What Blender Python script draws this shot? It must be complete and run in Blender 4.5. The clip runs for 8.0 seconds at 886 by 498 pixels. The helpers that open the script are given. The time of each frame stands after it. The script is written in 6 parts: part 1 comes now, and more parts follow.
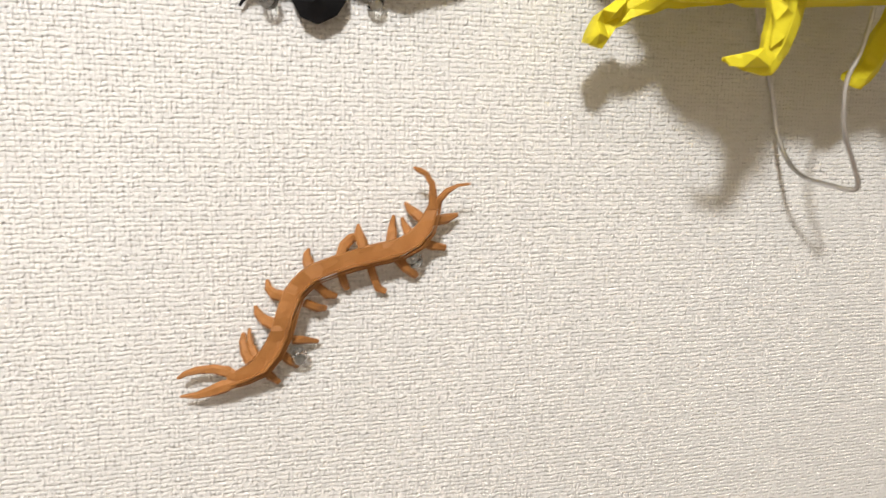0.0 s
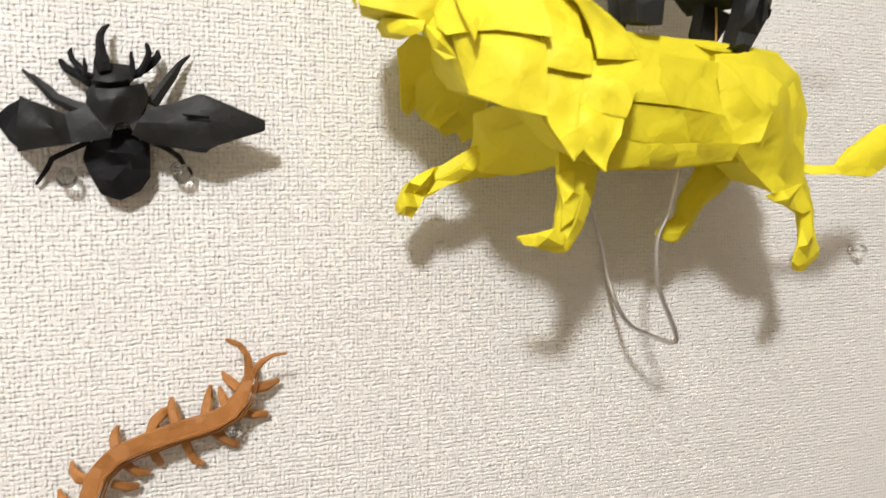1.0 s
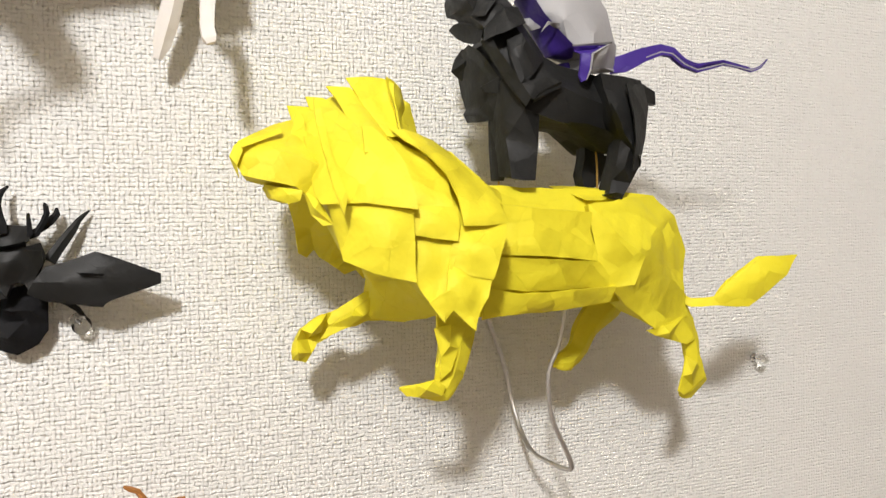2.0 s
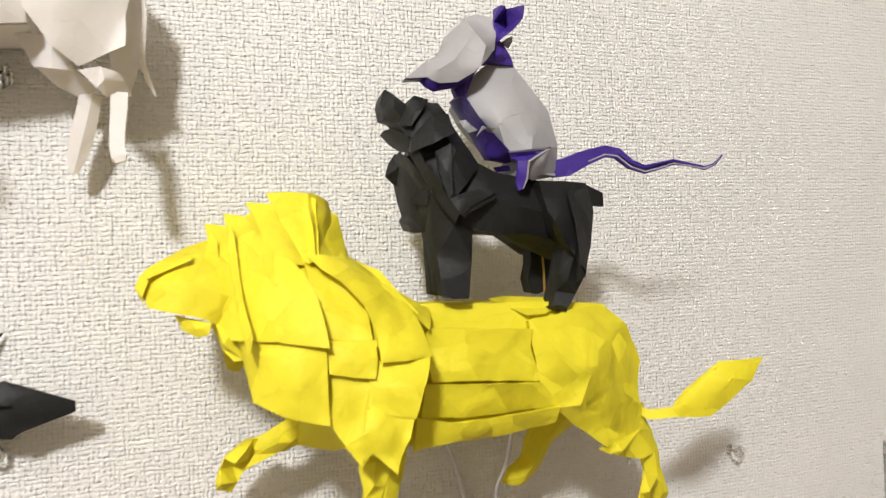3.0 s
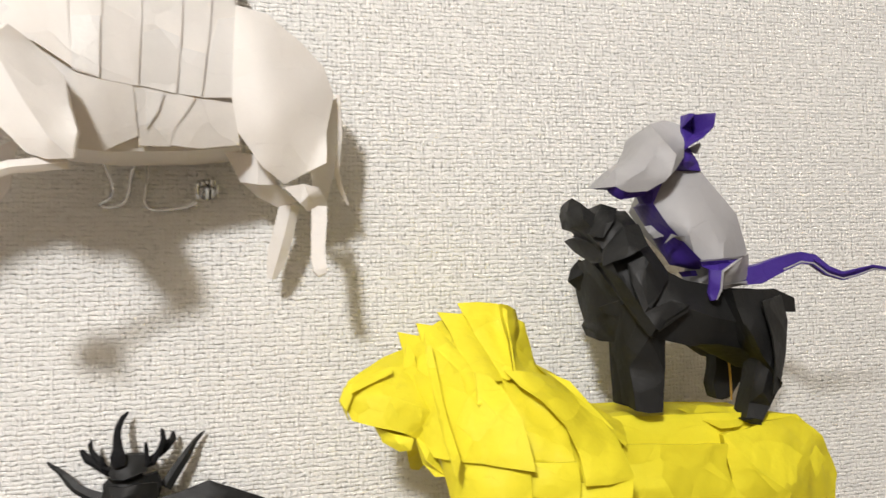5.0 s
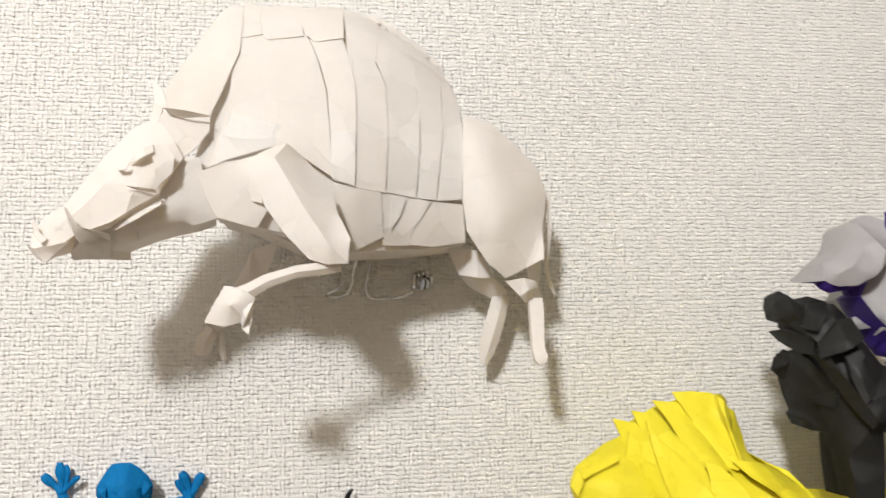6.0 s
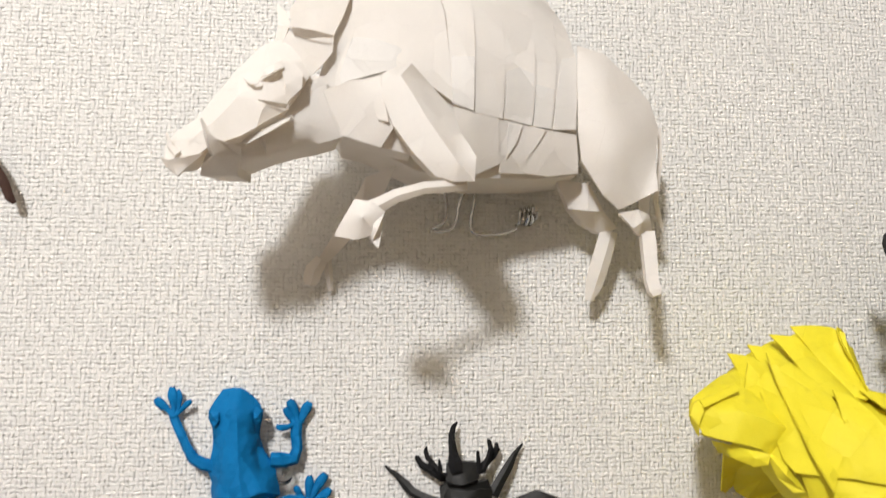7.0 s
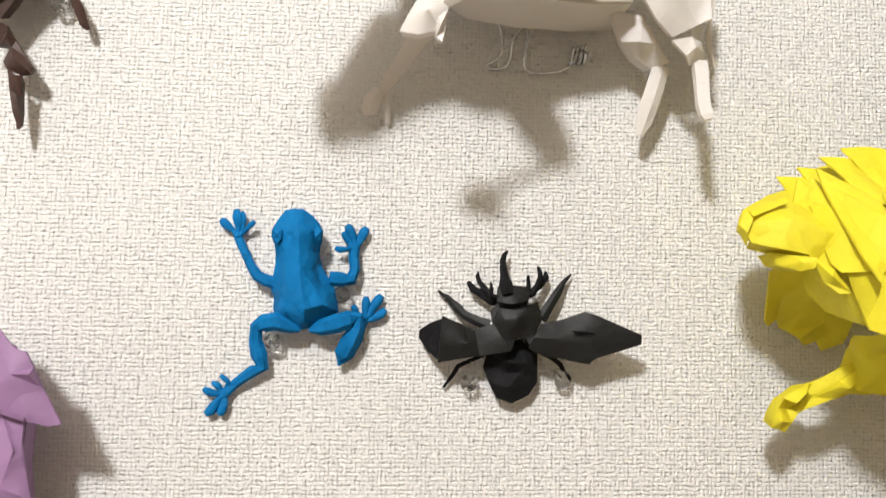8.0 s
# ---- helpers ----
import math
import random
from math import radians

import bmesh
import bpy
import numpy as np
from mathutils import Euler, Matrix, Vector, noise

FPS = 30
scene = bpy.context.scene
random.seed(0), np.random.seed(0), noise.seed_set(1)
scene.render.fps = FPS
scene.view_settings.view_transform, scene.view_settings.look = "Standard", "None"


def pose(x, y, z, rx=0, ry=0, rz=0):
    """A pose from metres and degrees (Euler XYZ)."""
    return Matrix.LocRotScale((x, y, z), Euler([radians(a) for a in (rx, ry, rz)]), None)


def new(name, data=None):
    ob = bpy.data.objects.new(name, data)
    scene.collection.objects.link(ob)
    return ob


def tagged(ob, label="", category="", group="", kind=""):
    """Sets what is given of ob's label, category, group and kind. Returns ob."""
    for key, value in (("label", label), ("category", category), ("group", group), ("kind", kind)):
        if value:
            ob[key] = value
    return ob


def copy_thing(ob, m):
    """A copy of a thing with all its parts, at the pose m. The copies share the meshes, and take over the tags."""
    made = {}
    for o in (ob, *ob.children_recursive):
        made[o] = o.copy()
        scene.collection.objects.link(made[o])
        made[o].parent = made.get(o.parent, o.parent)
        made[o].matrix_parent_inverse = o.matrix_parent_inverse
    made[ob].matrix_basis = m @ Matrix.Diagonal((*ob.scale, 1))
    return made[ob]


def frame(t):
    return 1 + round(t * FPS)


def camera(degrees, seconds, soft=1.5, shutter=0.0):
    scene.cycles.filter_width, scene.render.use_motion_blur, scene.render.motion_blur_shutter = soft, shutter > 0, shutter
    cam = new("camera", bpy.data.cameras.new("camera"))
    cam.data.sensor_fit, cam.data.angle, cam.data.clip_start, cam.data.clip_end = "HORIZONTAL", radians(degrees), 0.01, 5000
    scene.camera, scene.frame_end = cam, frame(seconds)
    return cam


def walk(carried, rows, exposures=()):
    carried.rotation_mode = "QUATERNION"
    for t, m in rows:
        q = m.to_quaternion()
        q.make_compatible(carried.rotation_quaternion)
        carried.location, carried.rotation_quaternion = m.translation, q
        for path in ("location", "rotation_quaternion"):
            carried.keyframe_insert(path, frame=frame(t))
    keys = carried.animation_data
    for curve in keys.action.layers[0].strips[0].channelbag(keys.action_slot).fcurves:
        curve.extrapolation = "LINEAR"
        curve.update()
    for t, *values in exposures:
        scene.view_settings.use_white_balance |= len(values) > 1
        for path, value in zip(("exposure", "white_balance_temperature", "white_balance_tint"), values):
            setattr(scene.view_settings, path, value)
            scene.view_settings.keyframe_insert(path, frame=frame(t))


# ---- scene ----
cam = camera(58.51, 8.0, soft=1.3, shutter=0.25)
PATH = [
    (0, -0.09154, -0.34154, 1.46227, 80.882, -0.944, -15.525),
    (0.5, -0.06268, -0.34055, 1.48223, 82.931, -0.534, -17.916),
    (1, -0.03760, -0.34909, 1.50884, 85.012, -0.046, -19.677),
    (1.5, -0.01955, -0.36315, 1.53464, 86.647, 0.403, -20.849),
    (1.7, -0.01221, -0.36735, 1.54159, 87.438, 0.641, -21.286),
    (2.8, 0.01460, -0.37978, 1.57610, 90.080, 1.862, -20.828),
    (3, 0.03279, -0.36548, 1.58754, 90.060, 1.902, -20.303),
    (3.5, 0.06942, -0.32319, 1.60125, 90.540, 2.156, -18.797),
    (4, 0.08259, -0.30613, 1.61675, 90.789, 2.233, -16.900),
    (4.5, 0.04676, -0.32042, 1.61966, 91.577, 2.024, -15.223),
    (4.7, 0.02448, -0.33622, 1.61798, 91.848, 1.852, -14.582),
    (5.8, -0.04934, -0.38742, 1.62336, 96.288, 1.235, -8.720),
    (6, -0.06486, -0.37037, 1.63339, 96.818, 1.208, -8.204),
    (6.5, -0.08032, -0.35503, 1.63890, 97.293, 0.825, -6.683),
    (7, -0.09796, -0.36168, 1.60684, 96.473, 0.133, -5.989),
    (7.5, -0.10395, -0.36701, 1.57248, 95.440, -0.462, -5.154),
    (8, -0.10871, -0.36664, 1.54452, 94.041, -0.997, -3.916),
]
walk(cam, [(t, pose(x, y, z, rx, ry, rz)) for t, x, y, z, rx, ry, rz in PATH],
     [(0.0, 0.42), (1.5, 0.43), (3.0, 0.34), (4.5, 0.24), (6.0, 0.10), (6.5, 0.05), (7.0, 0.08), (8.0, 0.29)])

from mathutils import geometry

# ---- light: one round lamp up in the room, in front of the wall ----
LAMP_WATTS, LAMP_SIZE = 82.0, 0.075
world = bpy.data.worlds.new("room_air")
scene.world = world
world.use_nodes = True
world.node_tree.nodes["Background"].inputs[0].default_value = (1.0, 0.90, 0.77, 1)
world.node_tree.nodes["Background"].inputs[1].default_value = 0.05
lamp_data = bpy.data.lights.new("room_lamp", "POINT")
lamp_data.energy, lamp_data.shadow_soft_size, lamp_data.color = LAMP_WATTS, LAMP_SIZE, (0.99, 0.98, 0.99)
lamp = new("room_lamp", lamp_data)
lamp.location = (-0.55, -1.32, 2.40)


# ---- materials ----
def material(name, rough=0.6):
    m = bpy.data.materials.new(name)
    m.use_nodes = True
    nt = m.node_tree
    b = nt.nodes["Principled BSDF"]
    b.inputs["Roughness"].default_value = rough
    return m, nt, b


def node(nt, kind, **values):
    n = nt.nodes.new(kind)
    for key, value in values.items():
        n.inputs[key.replace("_", " ")].default_value = value
    return n


def calc(nt, op, a, b=None, c=None):
    n = nt.nodes.new("ShaderNodeMath")
    n.operation = op
    for socket, value in zip(n.inputs, (a, b, c)):
        if value is None:
            continue
        if isinstance(value, (int, float)):
            socket.default_value = value
        else:
            nt.links.new(value, socket)
    return n.outputs[0]


def mix(nt, a, b, fac):
    n = nt.nodes.new("ShaderNodeMix")
    n.data_type = "RGBA"
    for socket, value in ((n.inputs[0], fac), (n.inputs[6], a), (n.inputs[7], b)):
        if isinstance(value, (int, float)):
            socket.default_value = value
        elif isinstance(value, tuple):
            socket.default_value = (*value, 1)
        else:
            nt.links.new(value, socket)
    return n.outputs[2]


def noise_of(nt, where, scale, detail=2.0, rough=0.5):
    n = node(nt, "ShaderNodeTexNoise", Scale=scale, Detail=detail, Roughness=rough)
    nt.links.new(where, n.inputs["Vector"])
    return n.outputs["Fac"]


def wallpaper():
    """Cream vinyl wallpaper embossed like a coarse, uneven weave."""
    m, nt, b = material("woven_vinyl_wallpaper", 0.62)
    geo = nt.nodes.new("ShaderNodeNewGeometry")
    where = geo.outputs["Position"]
    wob = node(nt, "ShaderNodeTexNoise", Scale=190.0, Detail=2.0)
    nt.links.new(where, wob.inputs["Vector"])
    sub = nt.nodes.new("ShaderNodeVectorMath")
    sub.operation = "SUBTRACT"
    nt.links.new(wob.outputs["Color"], sub.inputs[0])
    sub.inputs[1].default_value = (0.5, 0.5, 0.5)
    scl = nt.nodes.new("ShaderNodeVectorMath")
    scl.operation = "SCALE"
    nt.links.new(sub.outputs[0], scl.inputs[0])
    scl.inputs["Scale"].default_value = 0.0022
    add = nt.nodes.new("ShaderNodeVectorMath")
    nt.links.new(where, add.inputs[0])
    nt.links.new(scl.outputs[0], add.inputs[1])
    sep = nt.nodes.new("ShaderNodeSeparateXYZ")
    nt.links.new(add.outputs[0], sep.inputs[0])
    px, pz = 0.0020, 0.0020
    u = calc(nt, "MULTIPLY", sep.outputs[0], math.pi / px)
    v = calc(nt, "MULTIPLY", sep.outputs[2], math.pi / pz)
    # gaps between upright threads and between level threads
    gap_u = calc(nt, "POWER", calc(nt, "SUBTRACT", 1.0, calc(nt, "ABSOLUTE", calc(nt, "SINE", u))), 1.6)
    gap_v = calc(nt, "POWER", calc(nt, "SUBTRACT", 1.0, calc(nt, "ABSOLUTE", calc(nt, "SINE", v))), 1.6)
    strong_u = calc(nt, "MULTIPLY_ADD", noise_of(nt, where, 420.0, 2.0), 3.4, -1.25)
    strong_v = calc(nt, "MULTIPLY_ADD", noise_of(nt, where, 380.0, 2.0), 3.2, -1.2)
    strong_u = calc(nt, "MAXIMUM", strong_u, 0.1)
    strong_v = calc(nt, "MAXIMUM", strong_v, 0.22)
    pits = calc(nt, "MULTIPLY", calc(nt, "MULTIPLY", gap_u, strong_u), calc(nt, "MULTIPLY_ADD", gap_v, 0.8, 0.55))
    pits = calc(nt, "MULTIPLY_ADD", calc(nt, "MULTIPLY", gap_v, strong_v), 0.75, pits)
    # the upright joint between two lengths of paper
    joint = calc(nt, "LESS_THAN", calc(nt, "ABSOLUTE", calc(nt, "SUBTRACT", sep.outputs[0], SEAM)), 0.0005)
    pits = calc(nt, "MULTIPLY_ADD", joint, 0.6, pits)
    fine = noise_of(nt, where, 480.0, 4.0, 0.65)
    height = calc(nt, "MULTIPLY_ADD", fine, 1.2, calc(nt, "MULTIPLY", pits, -1.1))
    bump = node(nt, "ShaderNodeBump", Strength=WEAVE, Distance=0.00080)
    nt.links.new(height, bump.inputs["Height"])
    nt.links.new(bump.outputs[0], b.inputs["Normal"])
    stain = noise_of(nt, where, 9.0, 3.0)
    nt.links.new(mix(nt, (0.745, 0.735, 0.70), (0.805, 0.80, 0.772), stain), b.inputs["Base Color"])
    b.inputs["Specular IOR Level"].default_value = 0.35
    return m


def plain(name, colour, rough=0.8):
    m, nt, b = material(name, rough)
    geo = nt.nodes.new("ShaderNodeNewGeometry")
    n = noise_of(nt, geo.outputs["Position"], 5.0, 4.0)
    nt.links.new(mix(nt, colour, tuple(c * 0.85 for c in colour), n), b.inputs["Base Color"])
    return m


WEAVE, SEAM = 1.0, -0.253
WALLPAPER = wallpaper()
# Tan tone of the unseen surfaces sets how much warm light bounces back.
PAINT = plain("warm_plaster_of_unseen_shell", (0.45, 0.40, 0.335))
BOARDS = plain("brown_floor_boards", (0.30, 0.23, 0.17), 0.5)


# ---- the room ----
def slab(name, low, high, mat, label):
    bm = bmesh.new()
    bmesh.ops.create_cube(bm, size=1.0)
    for v in bm.verts:
        v.co = Vector([low[i] if v.co[i] < 0 else high[i] for i in range(3)])
    me = bpy.data.meshes.new(name)
    bm.to_mesh(me)
    me.materials.append(mat)
    return tagged(new(name, me), label, name.split("_")[0], kind="structure")


slab("wall_north", (-1.7, 0.0, 0.0), (1.9, 0.1, 2.6), WALLPAPER, "cream wall with a woven-look vinyl wallpaper")
# Unseen shell, added around the papered wall to bounce fill light into shadows.
slab("wall_west", (-1.8, -2.8, 0.0), (-1.7, 0.1, 2.6), PAINT, "unseen plain wall added to close the room and bounce light")
slab("wall_east", (1.9, -2.8, 0.0), (2.0, 0.1, 2.6), PAINT, "unseen plain wall added to close the room and bounce light")
slab("wall_south", (-1.8, -2.9, 0.0), (2.0, -2.8, 2.6), PAINT, "unseen plain wall added to close the room and bounce light")
slab("floor", (-1.8, -2.9, -0.1), (2.0, 0.1, 0.0), BOARDS, "unseen brown floor added to close the room and bounce light")
slab("ceiling", (-1.8, -2.9, 2.6), (2.0, 0.1, 2.7), PAINT, "unseen plain ceiling added to close the room and bounce light")


# ---- folded paper ----
def paper(name, colour, rough=0.62, mottled=0.10, wrinkle=0.35, gloss=0.3, cells=60.0, sheer=0.0):
    """Craft paper: pulp mottling, fine fibres and soft wrinkles."""
    m, nt, b = material(name, rough)
    geo = nt.nodes.new("ShaderNodeNewGeometry")
    where = geo.outputs["Position"]
    cloud = noise_of(nt, where, 55.0, 4.0, 0.6)
    grain = noise_of(nt, where, 1900.0, 2.0)
    dark = tuple(c * (1 - mottled) for c in colour)
    light = tuple(min(0.92, c * (1 + mottled * 0.6)) for c in colour)
    base = mix(nt, dark, light, cloud)
    base = mix(nt, base, tuple(c * 0.8 for c in colour), calc(nt, "MULTIPLY", grain, 0.25))
    nt.links.new(base, b.inputs["Base Color"])
    # flat facets, each tilted a little its own way, as in paper that was handled a lot
    bent = node(nt, "ShaderNodeTexNoise", Scale=30.0, Detail=2.0)
    nt.links.new(where, bent.inputs["Vector"])
    stray = nt.nodes.new("ShaderNodeVectorMath")
    stray.operation = "MULTIPLY_ADD"
    nt.links.new(bent.outputs["Color"], stray.inputs[0])
    stray.inputs[1].default_value = (0.012, 0.012, 0.012)
    nt.links.new(where, stray.inputs[2])
    cell = node(nt, "ShaderNodeTexVoronoi", Scale=cells)
    nt.links.new(stray.outputs[0], cell.inputs["Vector"])
    from_mid = nt.nodes.new("ShaderNodeVectorMath")
    from_mid.operation = "SUBTRACT"
    nt.links.new(stray.outputs[0], from_mid.inputs[0])
    nt.links.new(cell.outputs["Position"], from_mid.inputs[1])
    lean = nt.nodes.new("ShaderNodeVectorMath")
    lean.operation = "SUBTRACT"
    nt.links.new(cell.outputs["Color"], lean.inputs[0])
    lean.inputs[1].default_value = (0.5, 0.5, 0.5)
    slope = nt.nodes.new("ShaderNodeVectorMath")
    slope.operation = "DOT_PRODUCT"
    nt.links.new(from_mid.outputs[0], slope.inputs[0])
    nt.links.new(lean.outputs[0], slope.inputs[1])
    soft = noise_of(nt, where, 70.0, 3.0, 0.55)
    height = calc(nt, "MULTIPLY_ADD", slope.outputs["Value"], 2.2 * wrinkle, calc(nt, "MULTIPLY", soft, 0.011 * wrinkle))
    height = calc(nt, "MULTIPLY_ADD", grain, 0.00006, height)
    bump = node(nt, "ShaderNodeBump", Strength=1.0, Distance=1.0)
    nt.links.new(height, bump.inputs["Height"])
    nt.links.new(bump.outputs[0], b.inputs["Normal"])
    nt.links.new(calc(nt, "MULTIPLY_ADD", cloud, 0.2, rough - 0.1), b.inputs["Roughness"])
    b.inputs["Specular IOR Level"].default_value = gloss
    # thin paper lets some light through
    if sheer:
        glow = nt.nodes.new("ShaderNodeBsdfTranslucent")
        through_it = nt.nodes.new("ShaderNodeMix")
        through_it.data_type, through_it.blend_type = "RGBA", "MULTIPLY"
        through_it.inputs[0].default_value = 1.0
        nt.links.new(base, through_it.inputs[6])
        through_it.inputs[7].default_value = (1.0, 0.86, 0.66, 1)
        nt.links.new(through_it.outputs[2], glow.inputs["Color"])
        both = nt.nodes.new("ShaderNodeMixShader")
        both.inputs[0].default_value = sheer
        nt.links.new(b.outputs[0], both.inputs[1])
        nt.links.new(glow.outputs[0], both.inputs[2])
        out = next(n for n in nt.nodes if n.type == "OUTPUT_MATERIAL")
        nt.links.new(both.outputs[0], out.inputs["Surface"])
    return m


YELLOW = paper("bright_yellow_paper", (0.85, 0.755, 0.034), 0.6, 0.05, 0.15, cells=80.0, sheer=0.18)
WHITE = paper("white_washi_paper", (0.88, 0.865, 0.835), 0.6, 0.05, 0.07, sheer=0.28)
# Greyer copy of WHITE: weaker light through two layers is put into its colour.
DOUBLED_DIM = paper("white_washi_two_layers_greyed_for_less_light", (0.79, 0.77, 0.735), 0.6, 0.08, 0.07, sheer=0.12)
BLACK = paper("matt_black_paper", (0.008, 0.008, 0.009), 0.7, 0.3, 0.18, 0.18, 120.0)
CHARCOAL = paper("charcoal_black_paper", (0.0118, 0.0120, 0.0115), 0.55, 0.25, 0.09, 0.3)
GREY = paper("grey_paper", (0.34, 0.335, 0.337), 0.5, 0.06, 0.06)
PURPLE = paper("violet_paper", (0.052, 0.026, 0.22), 0.4, 0.12, 0.1)
BLUE = paper("blue_tissue_paper", (0.001, 0.155, 0.40), 0.75, 0.3, 0.22, 0.16, 130.0)
OCHRE = paper("ochre_brown_paper", (0.37, 0.16, 0.046), 0.6, 0.22, 0.2, 0.3, 160.0)
PINK = paper("mauve_pink_paper", (0.31, 0.18, 0.325), 0.58, 0.12, 0.12)
BROWN = paper("dark_brown_paper", (0.07, 0.038, 0.029), 0.5, 0.2, 0.1)


def metal(name, colour, rough):
    m, nt, b = material(name, rough)
    b.inputs["Metallic"].default_value = 1.0
    geo = nt.nodes.new("ShaderNodeNewGeometry")
    n = noise_of(nt, geo.outputs["Position"], 300.0, 3.0)
    nt.links.new(mix(nt, colour, tuple(c * 0.75 for c in colour), n), b.inputs["Base Color"])
    nt.links.new(calc(nt, "MULTIPLY_ADD", n, 0.25, rough - 0.1), b.inputs["Roughness"])
    return m


def clear(name, colour, rough=0.02):
    m, nt, b = material(name, rough)
    b.inputs["Base Color"].default_value = (*colour, 1)
    b.inputs["Transmission Weight"].default_value = 1.0
    b.inputs["IOR"].default_value = 1.4
    return m


WIRE = metal("aluminium_wire", (0.72, 0.71, 0.70), 0.34)
BRASS = metal("brass_wire", (0.85, 0.55, 0.15), 0.35)
STEEL = metal("bright_steel", (0.75, 0.75, 0.74), 0.2)
PLASTIC = clear("clear_plastic", (0.97, 0.98, 0.98))

MM = 0.001


def thing(name, x, z, label, category, group="", d=0.0):
    """An Empty on the wall at x, z (metres); its parts are given in millimetres: right, out from the wall, up."""
    ob = new(name)
    ob.empty_display_size = 0.01
    ob.location = (x, -d, z)
    return tagged(ob, label, category, group)


def part(name, bm, mat, parent, label=""):
    me = bpy.data.meshes.new(name)
    bm.to_mesh(me)
    bm.free()
    me.materials.append(mat)
    ob = new(name, me)
    ob.parent = parent
    return tagged(ob, label)


def creased(bm, cuts, crumple, sharp=38, rounds=9):
    """Cut the facets finer, round the soft bends, wrinkle the paper a little, and keep the hard folds sharp."""
    bmesh.ops.recalc_face_normals(bm, faces=bm.faces)
    for e in bm.edges:
        e.smooth = e.calc_face_angle(0.0) < radians(sharp)
    if cuts:
        bmesh.ops.subdivide_edges(bm, edges=bm.edges, cuts=cuts, use_grid_fill=True)
    soft = [v for v in bm.verts if all(e.smooth for e in v.link_edges)]
    for _ in range(rounds if cuts else 0):
        bmesh.ops.smooth_vert(bm, verts=soft, factor=0.5, use_axis_x=True, use_axis_y=True, use_axis_z=True)
    bm.normal_update()
    if crumple:
        for v, n in [(v, v.normal.copy()) for v in bm.verts]:
            big = noise.noise(v.co * 38.0 + Vector((7, 3, 1)))
            ridge = 1 - abs(noise.noise(v.co * 75.0)) * 2.5
            small = noise.noise(v.co * 160.0)
            v.co += n * (crumple * MM * (0.8 * big + 0.5 * ridge + 0.35 * small))
    for f in bm.faces:
        f.smooth = True
    bm.normal_update()
    for e in bm.edges:
        e.smooth = e.smooth and e.calc_face_angle(0.0) < radians(32)


def relief(parent, name, mat, rim, inner=(), deep=0.6, shrink=1.0, crumple=0.5, cuts=4, label="", folds=(), rounds=12, least=0.6):
    """A folded panel: its rim and inner fold points (right, out, up, in mm) joined by flat facets; deep: how far its back lies behind it."""
    pts = [Vector(p) for p in (*rim, *inner)]
    n = len(rim)
    edges = [(i, (i + 1) % n) for i in range(n)] + list(folds)
    flat = [Vector((p.x, p.z)) for p in pts]
    co, _, faces, origin, _, _ = geometry.delaunay_2d_cdt(flat, edges, [], 1, 1e-5)
    mid = sum((p for p in pts[:n]), Vector()) / n
    bm = bmesh.new()
    front, back = [], []
    for c, o in zip(co, origin):
        d = pts[o[0]].y if o else min(pts, key=lambda p: (p.x - c.x) ** 2 + (p.z - c.y) ** 2).y
        rear = max(least, d - deep if deep < 2 or (o and o[0] < n) else mid.y - deep)
        front.append(bm.verts.new((c.x * MM, -d * MM, c.y * MM)))
        x, z = mid.x + (c.x - mid.x) * shrink, mid.z + (c.y - mid.z) * shrink
        back.append(bm.verts.new((x * MM, -rear * MM, z * MM)))
    for f in faces:
        bm.faces.new([front[i] for i in f])
        bm.faces.new([back[i] for i in reversed(f)])
    lone = {}
    for f in faces:
        for a, b in zip(f, (*f[1:], f[0])):
            lone[frozenset((a, b))] = None if frozenset((a, b)) in lone else (a, b)
    for edge in lone.values():
        if edge:
            a, b = edge
            bm.faces.new((front[b], front[a], back[a], back[b]))
    creased(bm, cuts, crumple, 42, rounds)
    return part(name, bm, mat, parent, label)


